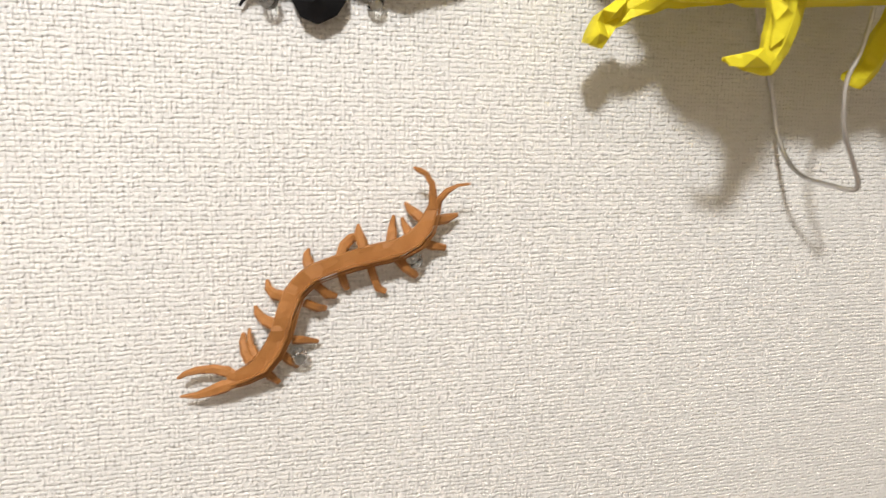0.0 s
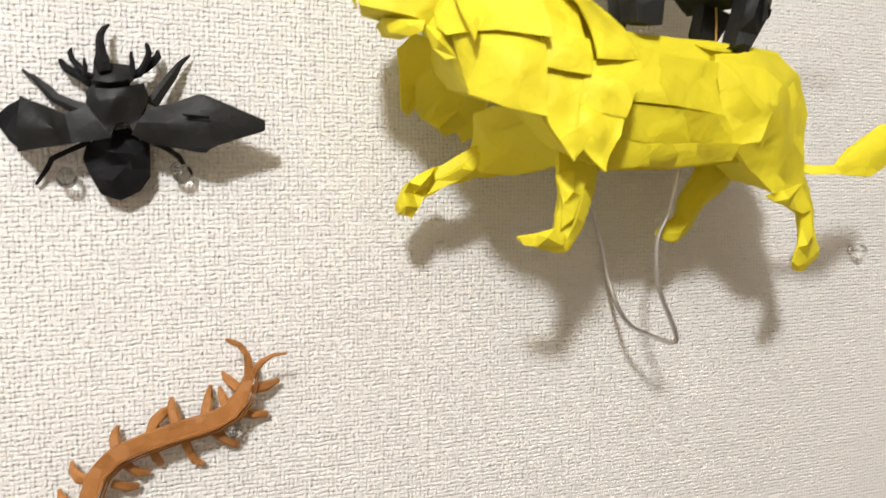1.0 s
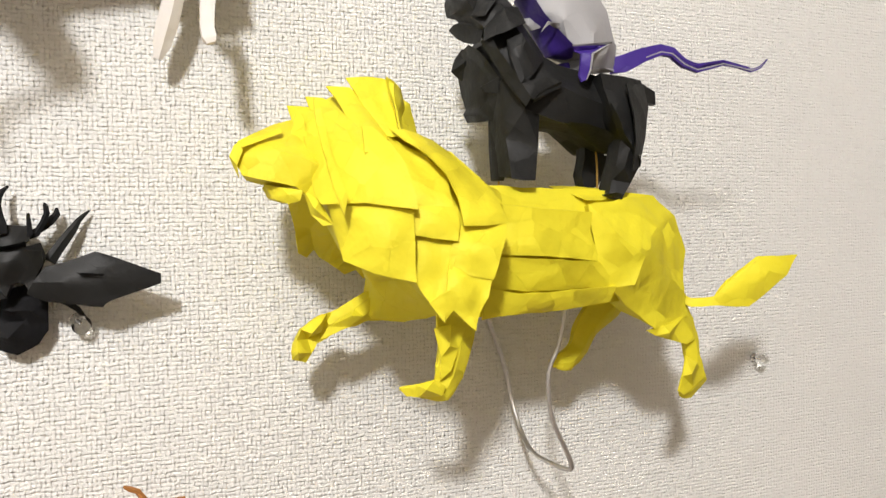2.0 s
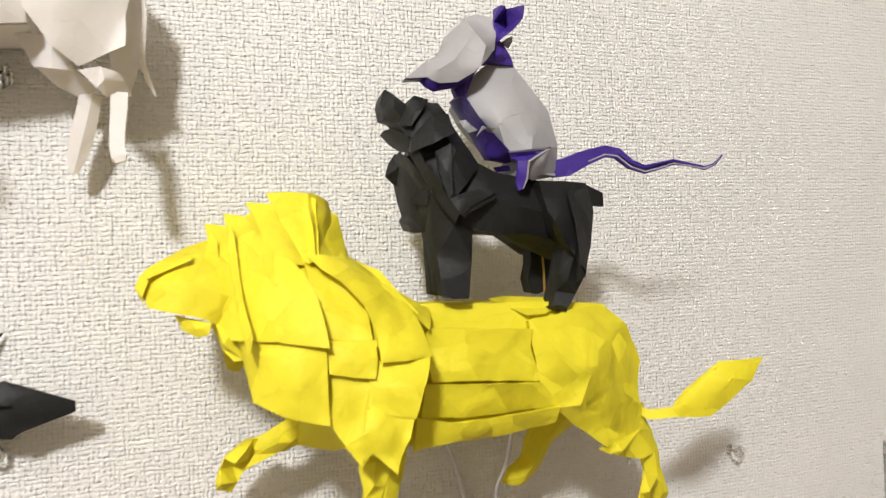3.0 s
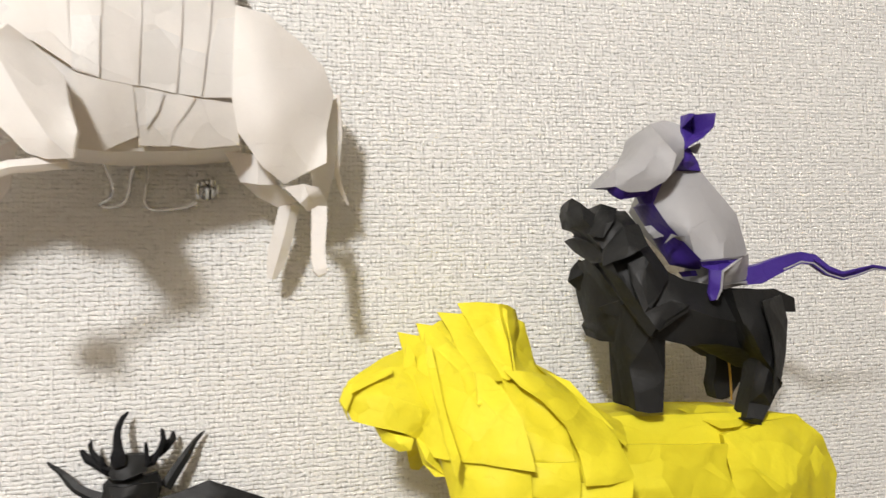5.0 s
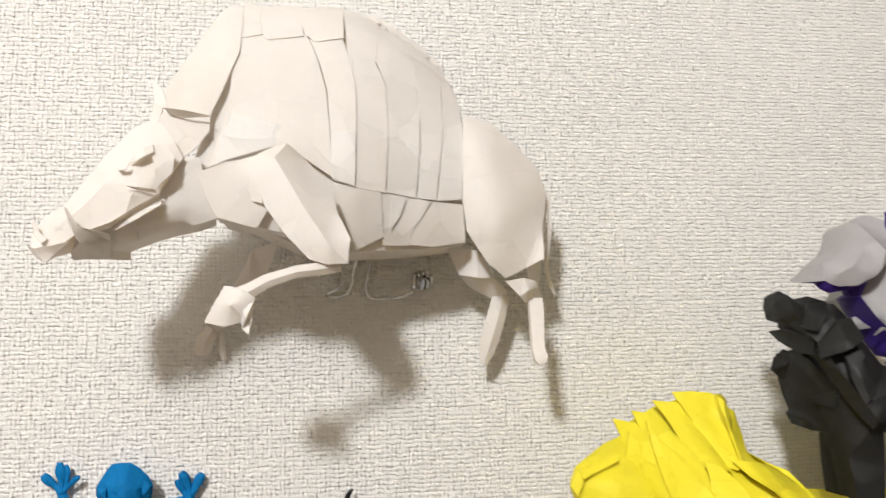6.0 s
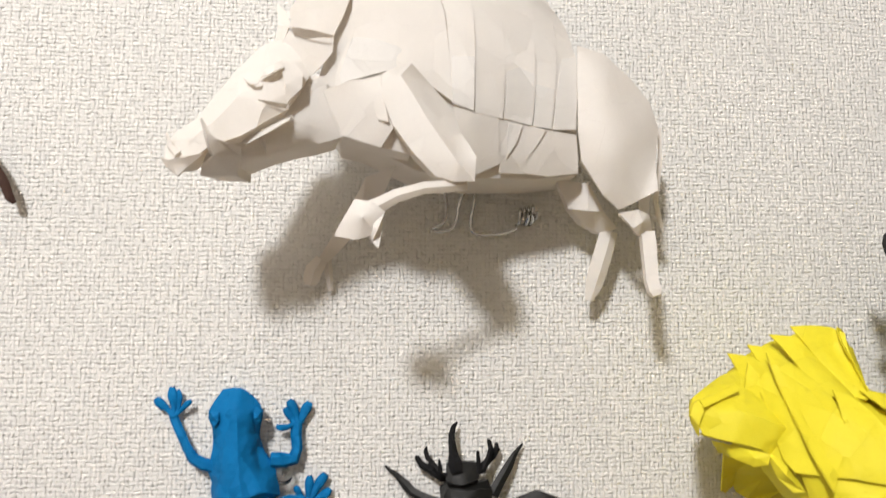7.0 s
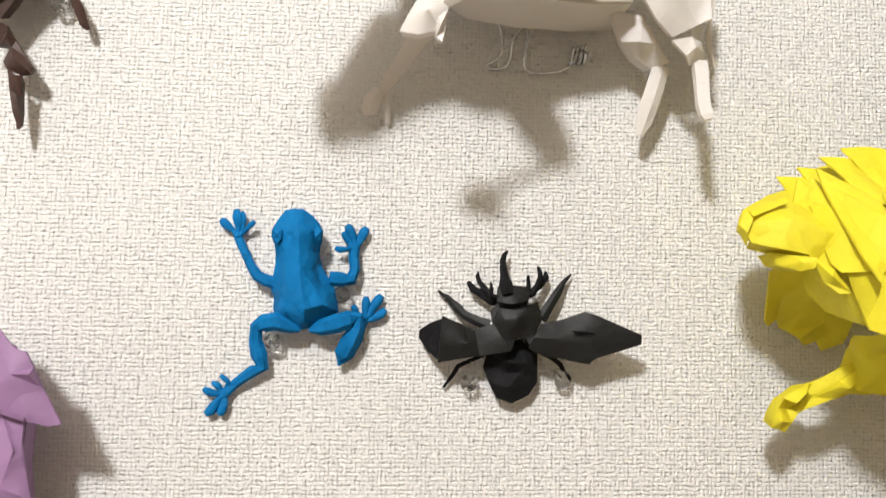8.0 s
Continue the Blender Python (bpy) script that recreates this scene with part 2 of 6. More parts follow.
def skin(parent, name, mat, rim, depth, lift=0.0, back=0.6, step=3.2, crumple=0.22, label="", seed=0, inner=()):
    """A thin sheet that lies on a rounded form: rim points (right, up, own lift in mm); depth(x, z) is the form under it; back: how far its rear lies behind."""
    outline = []
    for (ax, az, al), (bx, bz, bl) in zip(rim, (*rim[1:], rim[0])):
        n = max(1, round(math.hypot(bx - ax, bz - az) / step))
        outline += [Vector((ax + (bx - ax) * k / n, az + (bz - az) * k / n, al + (bl - al) * k / n)) for k in range(n)]
    xs, zs = [p.x for p in outline], [p.y for p in outline]
    flat = [p.xy for p in outline]
    edges = [(i, (i + 1) % len(outline)) for i in range(len(outline))]
    for i in range(int((max(xs) - min(xs)) / step)):
        for j in range(int((max(zs) - min(zs)) / step)):
            q = Vector((min(xs) + (i + 0.5 + 0.5 * (j % 2)) * step, min(zs) + (j + 0.5) * step))
            if min((q - p.xy).length for p in outline) > 0.55 * step:
                flat.append(q)
    co, _, faces, _, _, _ = geometry.delaunay_2d_cdt(flat, edges, [], 1, 1e-5)
    held = [(p, 0.01, 1.0) for p in outline] + [(Vector(p), 7.0, 8.0) for p in inner]
    bm = bmesh.new()
    front, rear = [], []
    for c in co:
        weights = [gain / ((c - p.xy).length_squared + near) for p, near, gain in held]
        own = sum(w * p.z for w, (p, _, _) in zip(weights, held)) / sum(weights)
        d = depth(c.x, c.y) + lift + own
        ridge = abs(noise.noise(Vector((c.x * 0.075, c.y * 0.05, lift * 7 + 2 + seed)))) * 2.4 - 0.5
        d += crumple * (noise.noise(Vector((c.x * 0.07, c.y * 0.05, lift * 9 + seed))) * 1.2 + ridge + 0.6 * noise.noise(Vector((c.x * 0.2, c.y * 0.13, lift * 5 + 4 + seed))))
        front.append(bm.verts.new((c.x * MM, -d * MM, c.y * MM)))
        rear.append(bm.verts.new((c.x * MM, -max(1.5, d - back) * MM, c.y * MM)))
    used = {}
    for f in faces:
        bm.faces.new([front[i] for i in f])
        bm.faces.new([rear[i] for i in reversed(f)])
        for a, b in zip(f, (*f[1:], f[0])):
            used[frozenset((a, b))] = None if frozenset((a, b)) in used else (a, b)
    for edge in used.values():
        if edge:
            a, b = edge
            bm.faces.new((front[b], front[a], rear[a], rear[b]))
    bmesh.ops.delete(bm, geom=[v for v in bm.verts if not v.link_faces], context="VERTS")
    creased(bm, 0, 0.0, 40)
    return part(name, bm, mat, parent, label)


def limb(parent, name, mat, path, sides=5, flat=0.75, crumple=0.25, cuts=2, turn=0.4, label="", smooth=0):
    """A rolled or folded strip along a path of (right, out, up, half width in mm)."""
    path = [Vector(p) for p in path]
    for _ in range(smooth):
        finer = [path[0]]
        for a, b in zip(path, path[1:]):
            finer += [a.lerp(b, 0.25), a.lerp(b, 0.75)]
        path = [*finer, path[-1]]
    bm = bmesh.new()
    rings = []
    for i, p in enumerate(path):
        ahead = path[min(i + 1, len(path) - 1)].xyz - path[max(i - 1, 0)].xyz
        ahead = Vector((ahead.x, -ahead.y, ahead.z)).normalized()
        side = ahead.cross(Vector((0, -1, 0)))
        side = side.normalized() if side.length > 0.05 else Vector((1, 0, 0))
        out = side.cross(ahead).normalized()
        here = Vector((p.x, -p.y, p.z))
        ring = []
        for k in range(sides):
            a = 2 * math.pi * (k + turn) / sides
            ring.append(bm.verts.new((here + side * (p.w * math.cos(a)) + out * (p.w * flat * math.sin(a))) * MM))
        rings.append(ring)
    for a, b in zip(rings, rings[1:]):
        for k in range(sides):
            j = (k + 1) % sides
            bm.faces.new((a[k], a[j], b[j], b[k]))
    bm.faces.new(rings[0][::-1])
    bm.faces.new(rings[-1])
    creased(bm, cuts, crumple, 30 if sides < 8 else 80, 1)
    return part(name, bm, mat, parent, label)


def lathe(profile, steps=20):
    """A round body about the axis that points out of the wall; profile: (out, radius) in mm."""
    bm = bmesh.new()
    rings = []
    for d, r in profile:
        rings.append([bm.verts.new((r * MM * math.cos(a), -d * MM, r * MM * math.sin(a))) for a in (2 * math.pi * k / steps for k in range(steps))])
    for a, b in zip(rings, rings[1:]):
        for k in range(steps):
            j = (k + 1) % steps
            bm.faces.new((a[k], b[k], b[j], a[j])).smooth = True
    bm.faces.new(rings[0])
    bm.faces.new(rings[-1][::-1])
    bmesh.ops.recalc_face_normals(bm, faces=bm.faces)
    return bm


# ---- the paper figures ----
# yellow paper lion, held off the wall by a bent wire

lion = thing("paper_lion", 0.15, 1.5, "bright yellow folded paper lion striding on a bent wire holder", "paper figure", "paper animals on the wall")


def mane_depth(x, z):
    """How far the swelling of the mane stands off the wall, in mm."""
    x, z = (x + 65) / 40, (z - 60) / 45
    swell = (104.36, -12.34, -39.50, -16.89, 28.81, 1.70, -18.49, -22.43, 33.75, -19.74, -16.69, -16.45, 26.34, -39.73, -16.71)
    return sum(c * x ** a * z ** b for c, (a, b) in zip(swell, [(a, b) for a in range(5) for b in range(5 - a)]))


relief(lion, "body", YELLOW, [(-44.3, 76.0, 66.4), (-14.8, 76.0, 66.6), (9.6, 76.0, 65.5), (34.8, 76.0, 64.7), (60.8, 76.0, 62.9), (70.8, 76.0, 53.6), (75.7, 76.0, 38.6), (65.2, 76.0, 18.5), (38.2, 76.0, 16.1), (9.9, 76.0, 13.8), (-22.0, 76.0, 12.4), (-44.5, 76.0, 16.4)], [(-10.4, 83.0, 52.1), (26.5, 84.0, 47.9), (43.6, 84.0, 40.9), (4.8, 84.0, 36.3), (-9.8, 82.0, 24.9)], deep=46, shrink=0.93, crumple=0.9)
relief(lion, "back_fold", YELLOW, [(11.1, 70.0, 67.0), (20.1, 66.0, 67.6), (46.5, 72.0, 65.3), (31.3, 81.0, 60.4), (22.2, 82.0, 60.6)], deep=1.2)
relief(lion, "flank_fold", YELLOW, [(-23.2, 88.0, 38.1), (1.0, 90.0, 36.2), (24.6, 88.0, 34.3), (34.6, 84.0, 23.8), (13.6, 83.0, 23.4), (-9.6, 84.0, 23.2), (-24.1, 85.0, 24.8)], [(2.3, 88.0, 29.4)], deep=1.0, crumple=0.7)
relief(lion, "flank_fold", YELLOW, [(-25.9, 86.0, 25.3), (-11.7, 89.0, 22.5), (9.7, 89.0, 23.0), (33.7, 86.0, 23.6), (32.6, 83.0, 17.1), (4.9, 84.0, 14.6), (-10.9, 84.0, 14.3), (-26.9, 83.0, 12.7)], [(-0.9, 89.0, 18.6)], deep=1.0, crumple=0.7)
relief(lion, "flank_fold", YELLOW, [(-21.3, 88.0, 58.3), (2.8, 87.0, 56.2), (22.3, 86.0, 55.2), (20.9, 86.0, 47.8), (25.5, 86.0, 34.8), (1.6, 89.0, 37.4), (-20.8, 89.0, 38.5), (-22.2, 87.0, 49.6)], [(-3.0, 88.0, 49.7), (-11.8, 90.0, 41.8)], deep=1.0, crumple=1.0)
relief(lion, "haunch", YELLOW, [(22.2, 84.0, 58.3), (39.1, 82.0, 61.0), (60.2, 76.0, 62.6), (70.6, 77.0, 53.1), (79.4, 75.0, 37.3), (77.5, 75.0, 23.3), (80.5, 74.0, 7.3), (58.7, 79.0, 3.3), (44.6, 80.0, 13.7), (33.2, 84.0, 23.3), (25.2, 86.0, 34.3)], [(31.8, 92.0, 45.3), (45.4, 91.0, 36.0), (58.5, 84.0, 23.8), (40.6, 90.0, 24.3), (53.6, 86.0, 48.0), (59.8, 84.0, 37.2), (48.2, 84.0, 19.2)], deep=26, shrink=0.8, crumple=1.2, label='crumpled yellow haunch')
limb(lion, "hind_leg", YELLOW, [(76.6, 64.0, 15.2, 10.4), (77.6, 68.0, 4.9, 9.4), (87.1, 67.0, -4.3, 4.9), (89.1, 66.0, -14.3, 4.3), (92.1, 65.0, -23.2, 6.0), (84.0, 68.0, -28.1, 4.6), (79.1, 70.0, -30.1, 1.9)], sides=5, flat=0.6, crumple=1.5, cuts=4)
limb(lion, "hind_leg", YELLOW, [(64.3, 42.0, 22.7, 11.2), (57.7, 40.0, 11.8, 9.8), (48.9, 38.0, 0.4, 7.1), (42.6, 38.0, -9.7, 5.4), (36.3, 40.0, -14.6, 5.0), (25.7, 43.0, -15.1, 1.2)], sides=5, flat=0.6, crumple=1.5, cuts=4)
limb(lion, "front_leg", YELLOW, [(-37.7, 80.0, 25.4, 9.9), (-39.9, 84.0, 12.3, 8.8), (-41.3, 85.0, 1.4, 6.8), (-42.8, 84.0, -7.9, 5.8), (-45.8, 83.0, -13.6, 4.8), (-52.8, 81.0, -14.6, 2.9), (-61.5, 79.0, -12.8, 0.7)], sides=5, flat=0.5, crumple=1.5, cuts=4)
relief(lion, "leg_cuff", YELLOW, [(56, 77, 2.3), (63.5, 79, 4.1), (77.4, 75, 7.2), (83.1, 73, 1.9), (86.9, 71, -4.4), (80.6, 73, -5.8), (68.4, 77, -2.8), (60.9, 77, -0.4)], [(65.4, 80.5, 1.2)], deep=0.9, crumple=0.4, rounds=1, label="folded cuff of the hind leg")
relief(lion, "leg_fold", YELLOW, [(-49.3, 87, 10.7), (-43.6, 90, 12.4), (-37.2, 89, 10.4), (-40.8, 90, 3), (-44.1, 90, -5.5), (-47.5, 88, -8.9), (-47.9, 90, 0.1)], [(-45.3, 92.5, 4.5)], deep=0.9, crumple=0.5, rounds=1)
relief(lion, "paw_fold", YELLOW, [(82.7, 70, -12.2), (89.3, 70, -15.2), (94.9, 69, -22.3), (85.1, 72, -26.5), (79.1, 73, -29.7), (75.9, 73, -27.4), (78.3, 73, -20.7)], [(81.3, 75.5, -19.5)], deep=0.9, crumple=0.4, rounds=1)
relief(lion, "paw_fold", YELLOW, [(-62, 81, -12.4), (-56.4, 84, -11.1), (-50.3, 88, -9.1), (-46.1, 89, -11.4), (-46.6, 87, -15.6), (-55.3, 84, -15.9), (-59.6, 82, -15.5)], [(-53.8, 89, -12.2)], deep=0.9, crumple=0.4, rounds=1)
relief(lion, "leg_fold", YELLOW, [(-80.5, 43, 8.6), (-69.9, 45, 15.5), (-62.1, 48, 21.4), (-58.8, 48, 19), (-66.5, 46, 12.6), (-72.5, 45, 8.4), (-84.3, 43, 3.5)], [(-72.4, 49, 13.4)], deep=0.9, crumple=0.4, rounds=1)
limb(lion, "front_leg", YELLOW, [(-37.1, 50.0, 25.8, 13.4), (-52.1, 45.0, 19.9, 9.9), (-64.9, 41.0, 15.9, 6.1), (-74.1, 38.0, 11.6, 4.5), (-79.6, 37.0, 10.1, 4.0)], sides=5, flat=0.6, crumple=1.5, cuts=4)
relief(lion, "paw", YELLOW, [(-75.8, 38.0, 13.4), (-80.9, 40.0, 14.1), (-86.8, 42.0, 11.6), (-91.9, 41.0, 7.9), (-93.7, 40.0, 3.6), (-95.5, 39.0, -2.1), (-95.5, 37.0, -5.2), (-92.9, 38.0, -5.7), (-89.7, 37.0, -6.9), (-87.5, 38.0, -2.6), (-85.2, 39.0, 1.3), (-80.7, 37.0, 2.8), (-76.4, 36.0, 5.5)], [(-85.0, 46.0, 10.4), (-88.6, 36.0, 3.1), (-88.4, 45.0, 6.7), (-94.0, 43.0, -1.5), (-82.9, 38.0, 5.9)], deep=11, shrink=0.8, crumple=0.7, rounds=1, label='crumpled front paw')
relief(lion, "tail", YELLOW, [(81.1, 72.0, 16.7), (84.2, 74.0, 14.6), (94.5, 77.0, 15.8), (99.0, 79.0, 23.0), (118.8, 79.0, 33.2), (141.7, 79.0, 34.1), (133.5, 80.0, 24.6), (111.6, 79.0, 10.8), (95.3, 78.0, 11.7), (81.8, 75.0, 11.4), (80.5, 72.0, 12.8)], [(106.7, 83.0, 23.0), (121.0, 82.0, 26.6)], deep=1.5, crumple=0.9, label='slim tail ending in a leaf-shaped tuft')
relief(lion, "head", YELLOW, [(-121.9, 65.0, 78.7), (-118.8, 62.0, 84.1), (-104.4, 55.0, 91.5), (-91.9, 52.0, 95.7), (-77.0, 55.0, 91.1), (-78.3, 66.0, 67.5), (-88.0, 72.0, 59.6), (-100.2, 77.0, 66.1), (-109.8, 74.0, 68.4), (-118.5, 69.0, 70.7)], [(-101.1, 78.0, 77.8), (-108.5, 74.0, 80.1), (-91.4, 81.0, 73.8)], deep=26, shrink=0.48, crumple=0.5, label='muzzle of the lion', rounds=2, least=32)
relief(lion, "chin", YELLOW, [(-118.6, 68.0, 71.2), (-109.6, 73.0, 68.9), (-100.0, 76.0, 66.6), (-94.3, 74.0, 65.3), (-94.7, 66.0, 65.1), (-105.9, 60.0, 66.6), (-115.4, 58.0, 69.3)], deep=0.8, crumple=0.2, rounds=1)
relief(lion, "nose", YELLOW, [(-122.8, 68.0, 77.8), (-120.9, 67.0, 82.1), (-118.6, 67.0, 83.5), (-118.1, 70.0, 80.2), (-120.5, 70.0, 74.4), (-119.3, 67.0, 69.8), (-121.3, 66.0, 74.4)], deep=1.5, crumple=0.2)
relief(lion, "brow_fold", YELLOW, [(-118.8, 68.0, 83.3), (-103.5, 66.0, 89.1), (-103.6, 69.0, 86.9), (-118.7, 71.0, 80.8)], deep=0.8, crumple=0.2)
relief(lion, "jaw", YELLOW, [(-110.1, 66.0, 67.3), (-104.6, 74.0, 65.9), (-98.0, 80.0, 64.6), (-99.1, 80.0, 60.7), (-102.6, 76.0, 59.6), (-107.6, 68.0, 62.0)], [(-103.4, 78.0, 63.0)], deep=12, shrink=0.85, crumple=0.3, rounds=2)
skin(lion, "mane_panel", YELLOW, [(-96, 83.4, -6.5), (-98.4, 81.7, -0.9), (-101.3, 73.5, 3.5), (-98.3, 66.2, -0.2), (-92.4, 58.8, -1.3), (-92.9, 67, -3.5), (-94.3, 77.6, -3.6)], mane_depth, back=0.9, step=2.2, crumple=0.4, seed=0, inner=[(-96.5, 72.2, -5.5)])
skin(lion, "mane_pleat", YELLOW, [(-97.2, 100.8, 6.3), (-89.2, 99.1, -1.1), (-80.4, 87.6, -2.1), (-80.1, 78.6, 0.5), (-87.3, 81.2, -0.1), (-95.2, 84.4, 2.2), (-96.6, 92, 1.5)], mane_depth, back=0.9, step=2.2, crumple=0.4, seed=3, inner=[(-89, 90.7, 1.5)])
skin(lion, "mane_panel", YELLOW, [(-95, 86.1, 3.9), (-87.7, 83.3, 1.6), (-80.3, 80.5, 3.2), (-76.7, 74.6, 1.9), (-75.3, 69.4, 1.4), (-76.2, 63.8, 0.4), (-78.3, 59, 1.6), (-85.5, 58.9, 2.1), (-92.4, 59, 4.9), (-93.7, 62.8, 2), (-94.8, 73.4, -0.2)], mane_depth, back=0.9, step=2.2, crumple=0.4, seed=6, inner=[(-85.2, 72.1, 0.1), (-80.6, 66.6, 0.5), (-88.3, 65.8, -1.3)])
skin(lion, "mane_pleat", YELLOW, [(-90.4, 104.2, 2.8), (-83.9, 103.1, -2.2), (-79, 95.8, -3.4), (-75.9, 88.4, -1.4), (-77, 77.3, 3.3), (-80, 77.7, 0.1), (-81.1, 86.8, -4.6), (-90.1, 98, 0.7)], mane_depth, back=0.9, step=2.2, crumple=0.4, seed=9, inner=[(-81.6, 96.9, -0.8), (-79, 83.5, 0.4)])
skin(lion, "mane_pleat", YELLOW, [(-82.4, 108.3, 0.1), (-73.5, 107.4, -2.8), (-70.1, 100.6, -2.5), (-66.5, 88.7, -3.2), (-65.3, 83.7, -2.7), (-71.7, 84.1, 0.6), (-76.2, 85.3, -2.4), (-78.3, 93.2, -3), (-80.1, 102.3, -1.1)], mane_depth, back=0.9, step=2.2, crumple=0.4, seed=12, inner=[(-74.2, 96.6, -0.4), (-71.5, 89.1, -0.7)])
skin(lion, "mane_pleat", YELLOW, [(-74.8, 111.6, -1.7), (-67.3, 111.9, -2.6), (-60.2, 111.1, -0.2), (-57.5, 108.4, 5.8), (-58.6, 95.5, 4.6), (-60.9, 85.1, 2), (-64.8, 84.3, 1.8), (-66.5, 85.2, -3.5), (-69.4, 95.8, -2.8), (-73.2, 106.3, -0.4)], mane_depth, back=0.9, step=2.2, crumple=0.4, seed=15, inner=[(-62.9, 99.5, -1.5), (-62.9, 90.7, -0.1)])
skin(lion, "mane_pleat", YELLOW, [(-60.4, 111.1, 4.3), (-55.5, 110.3, 2.2), (-50.7, 108.2, 1.8), (-45.5, 97.9, -2.9), (-43.1, 88.3, -9.5), (-42.9, 82.2, -12.7), (-44.1, 81.2, -9.6), (-53.7, 83.2, -0.8), (-62, 85.6, 2.5), (-60.8, 97.5, 6.9)], mane_depth, back=0.9, step=2.2, crumple=0.4, seed=1, inner=[(-54.4, 102.7, 6.7), (-51.3, 93.1, -4.8), (-50.1, 87.5, -13.2)])
skin(lion, "mane_panel", YELLOW, [(-77, 88, 5.9), (-72.1, 86.2, 4.9), (-68.2, 81.3, 4.7), (-65.4, 74.3, 4.7), (-64.1, 67.9, 3.6), (-62.8, 56.4, 3.3), (-70.6, 57.5, 1.4), (-78.9, 58.8, 1), (-77.2, 63.6, -0), (-76.9, 69.2, 1), (-77.9, 78.7, 2.6)], mane_depth, back=0.9, step=2.2, crumple=0.4, seed=4, inner=[(-71.7, 76, 3.5), (-69.5, 65.7, 2.4), (-73.1, 67.5, 1)])
skin(lion, "mane_panel", YELLOW, [(-65.9, 85.3, -1.2), (-59.9, 81.5, -1.8), (-54, 77, 1.7), (-46.5, 69.6, 0.7), (-46.5, 62.3, -2.4), (-46.3, 55.1, -3.3), (-53.7, 54.8, -4.5), (-61.6, 55.5, -5.6), (-62.4, 63.4, -5.1), (-65.1, 71, -5.3)], mane_depth, back=0.9, step=2.2, crumple=0.4, seed=7, inner=[(-56, 67.3, -3.2), (-59.5, 73.3, -3.2)])
skin(lion, "mane_panel", YELLOW, [(-62.6, 58, -4), (-54.5, 57.7, -1), (-46.1, 57.4, -0.5), (-46.2, 50.8, -0.3), (-47.3, 44.8, 0.5), (-55.3, 45.8, 0.2), (-62.5, 47.2, -1.6)], mane_depth, back=0.9, step=2.2, crumple=0.4, seed=10, inner=[(-54.9, 52, 1.2)])
skin(lion, "mane_panel", YELLOW, [(-65.6, 87.5, 3.4), (-60.2, 87.3, 6.1), (-53.4, 86.2, 5.7), (-46, 84, 6.9), (-36.8, 75.7, 9.4), (-31.9, 69.1, 8.4), (-28.7, 63.8, 5.9), (-26.7, 51, -2.8), (-36.8, 50.2, 0.6), (-45.4, 50.3, 1.9), (-45.7, 59.5, 2), (-48.9, 69.4, 5.5), (-55.5, 77.6, 7.2), (-61.7, 82.3, 4.8)], mane_depth, back=0.9, step=2.2, crumple=0.4, seed=13, inner=[(-48.5, 77.1, 10), (-39.2, 65.4, 4.8), (-44, 62.1, 2.6), (-35.8, 59.3, 2)])
skin(lion, "mane_panel", YELLOW, [(-43.7, 86.7, -12.4), (-35.9, 82.2, -5.2), (-29.1, 74.2, -4.8), (-21.4, 67.9, 1.8), (-17.4, 65.1, 4.5), (-22.4, 58.3, -5.7), (-28.1, 64.4, 2.3), (-38.2, 75.7, 9.2), (-46.8, 83.8, 6.5)], mane_depth, back=0.9, step=2.2, crumple=0.4, seed=16, inner=[(-34.2, 75.3, 2.1), (-27.8, 67.6, 1)])
skin(lion, "mane_panel", YELLOW, [(-90.4, 63.2, -3), (-78.3, 59.7, -2.7), (-63.1, 56.1, -1.3), (-63.5, 42.3, 2.1), (-63, 30.3, 0.8), (-69.2, 31.7, -1.1), (-77, 33.6, -1.3), (-86.2, 38.2, 1.5), (-87.9, 47.7, 0.8)], mane_depth, back=0.9, step=2.2, crumple=0.4, seed=2, inner=[(-78.4, 47.1, 1.7), (-84.1, 54, 2.8), (-71.5, 44.8, 2.2), (-74.4, 37, 1.1)])
skin(lion, "mane_panel", YELLOW, [(-61.9, 48.4, -5.2), (-53.7, 47.3, -3.5), (-45.5, 48.2, -3.5), (-48.3, 37.3, 1.4), (-48.9, 25.7, 1.7), (-53.2, 23.3, 0.6), (-56.9, 21.5, -2.6), (-59.9, 25.8, -2.4), (-62.9, 30.9, -1.6)], mane_depth, back=0.9, step=2.2, crumple=0.4, seed=5, inner=[(-56, 35.8, 0)])
skin(lion, "mane_panel", YELLOW, [(-46.6, 50.1, -3), (-36.9, 50.8, -2.5), (-27, 52.5, -3.1), (-31.3, 40.2, -3.2), (-34.2, 30.2, -1.2), (-42.3, 31.9, 1.8), (-50.4, 34.8, 1.2), (-49.7, 40.3, 0)], mane_depth, back=0.9, step=2.2, crumple=0.4, seed=8, inner=[(-42.3, 40.3, 3.3)])
skin(lion, "mane_panel", YELLOW, [(-49.5, 38, -0.9), (-41.2, 35.3, -0.5), (-33.4, 33.6, -3.8), (-36.4, 24, 2.7), (-40.5, 11.5, -2.3), (-48.7, 19.5, 0), (-52.6, 15.2, -5.2), (-58, 22.5, -2), (-52, 26.5, 3.2)], mane_depth, back=0.9, step=2.2, crumple=0.4, seed=11, inner=[(-44.9, 24.2, 6.2), (-48.2, 30, 5.2)])
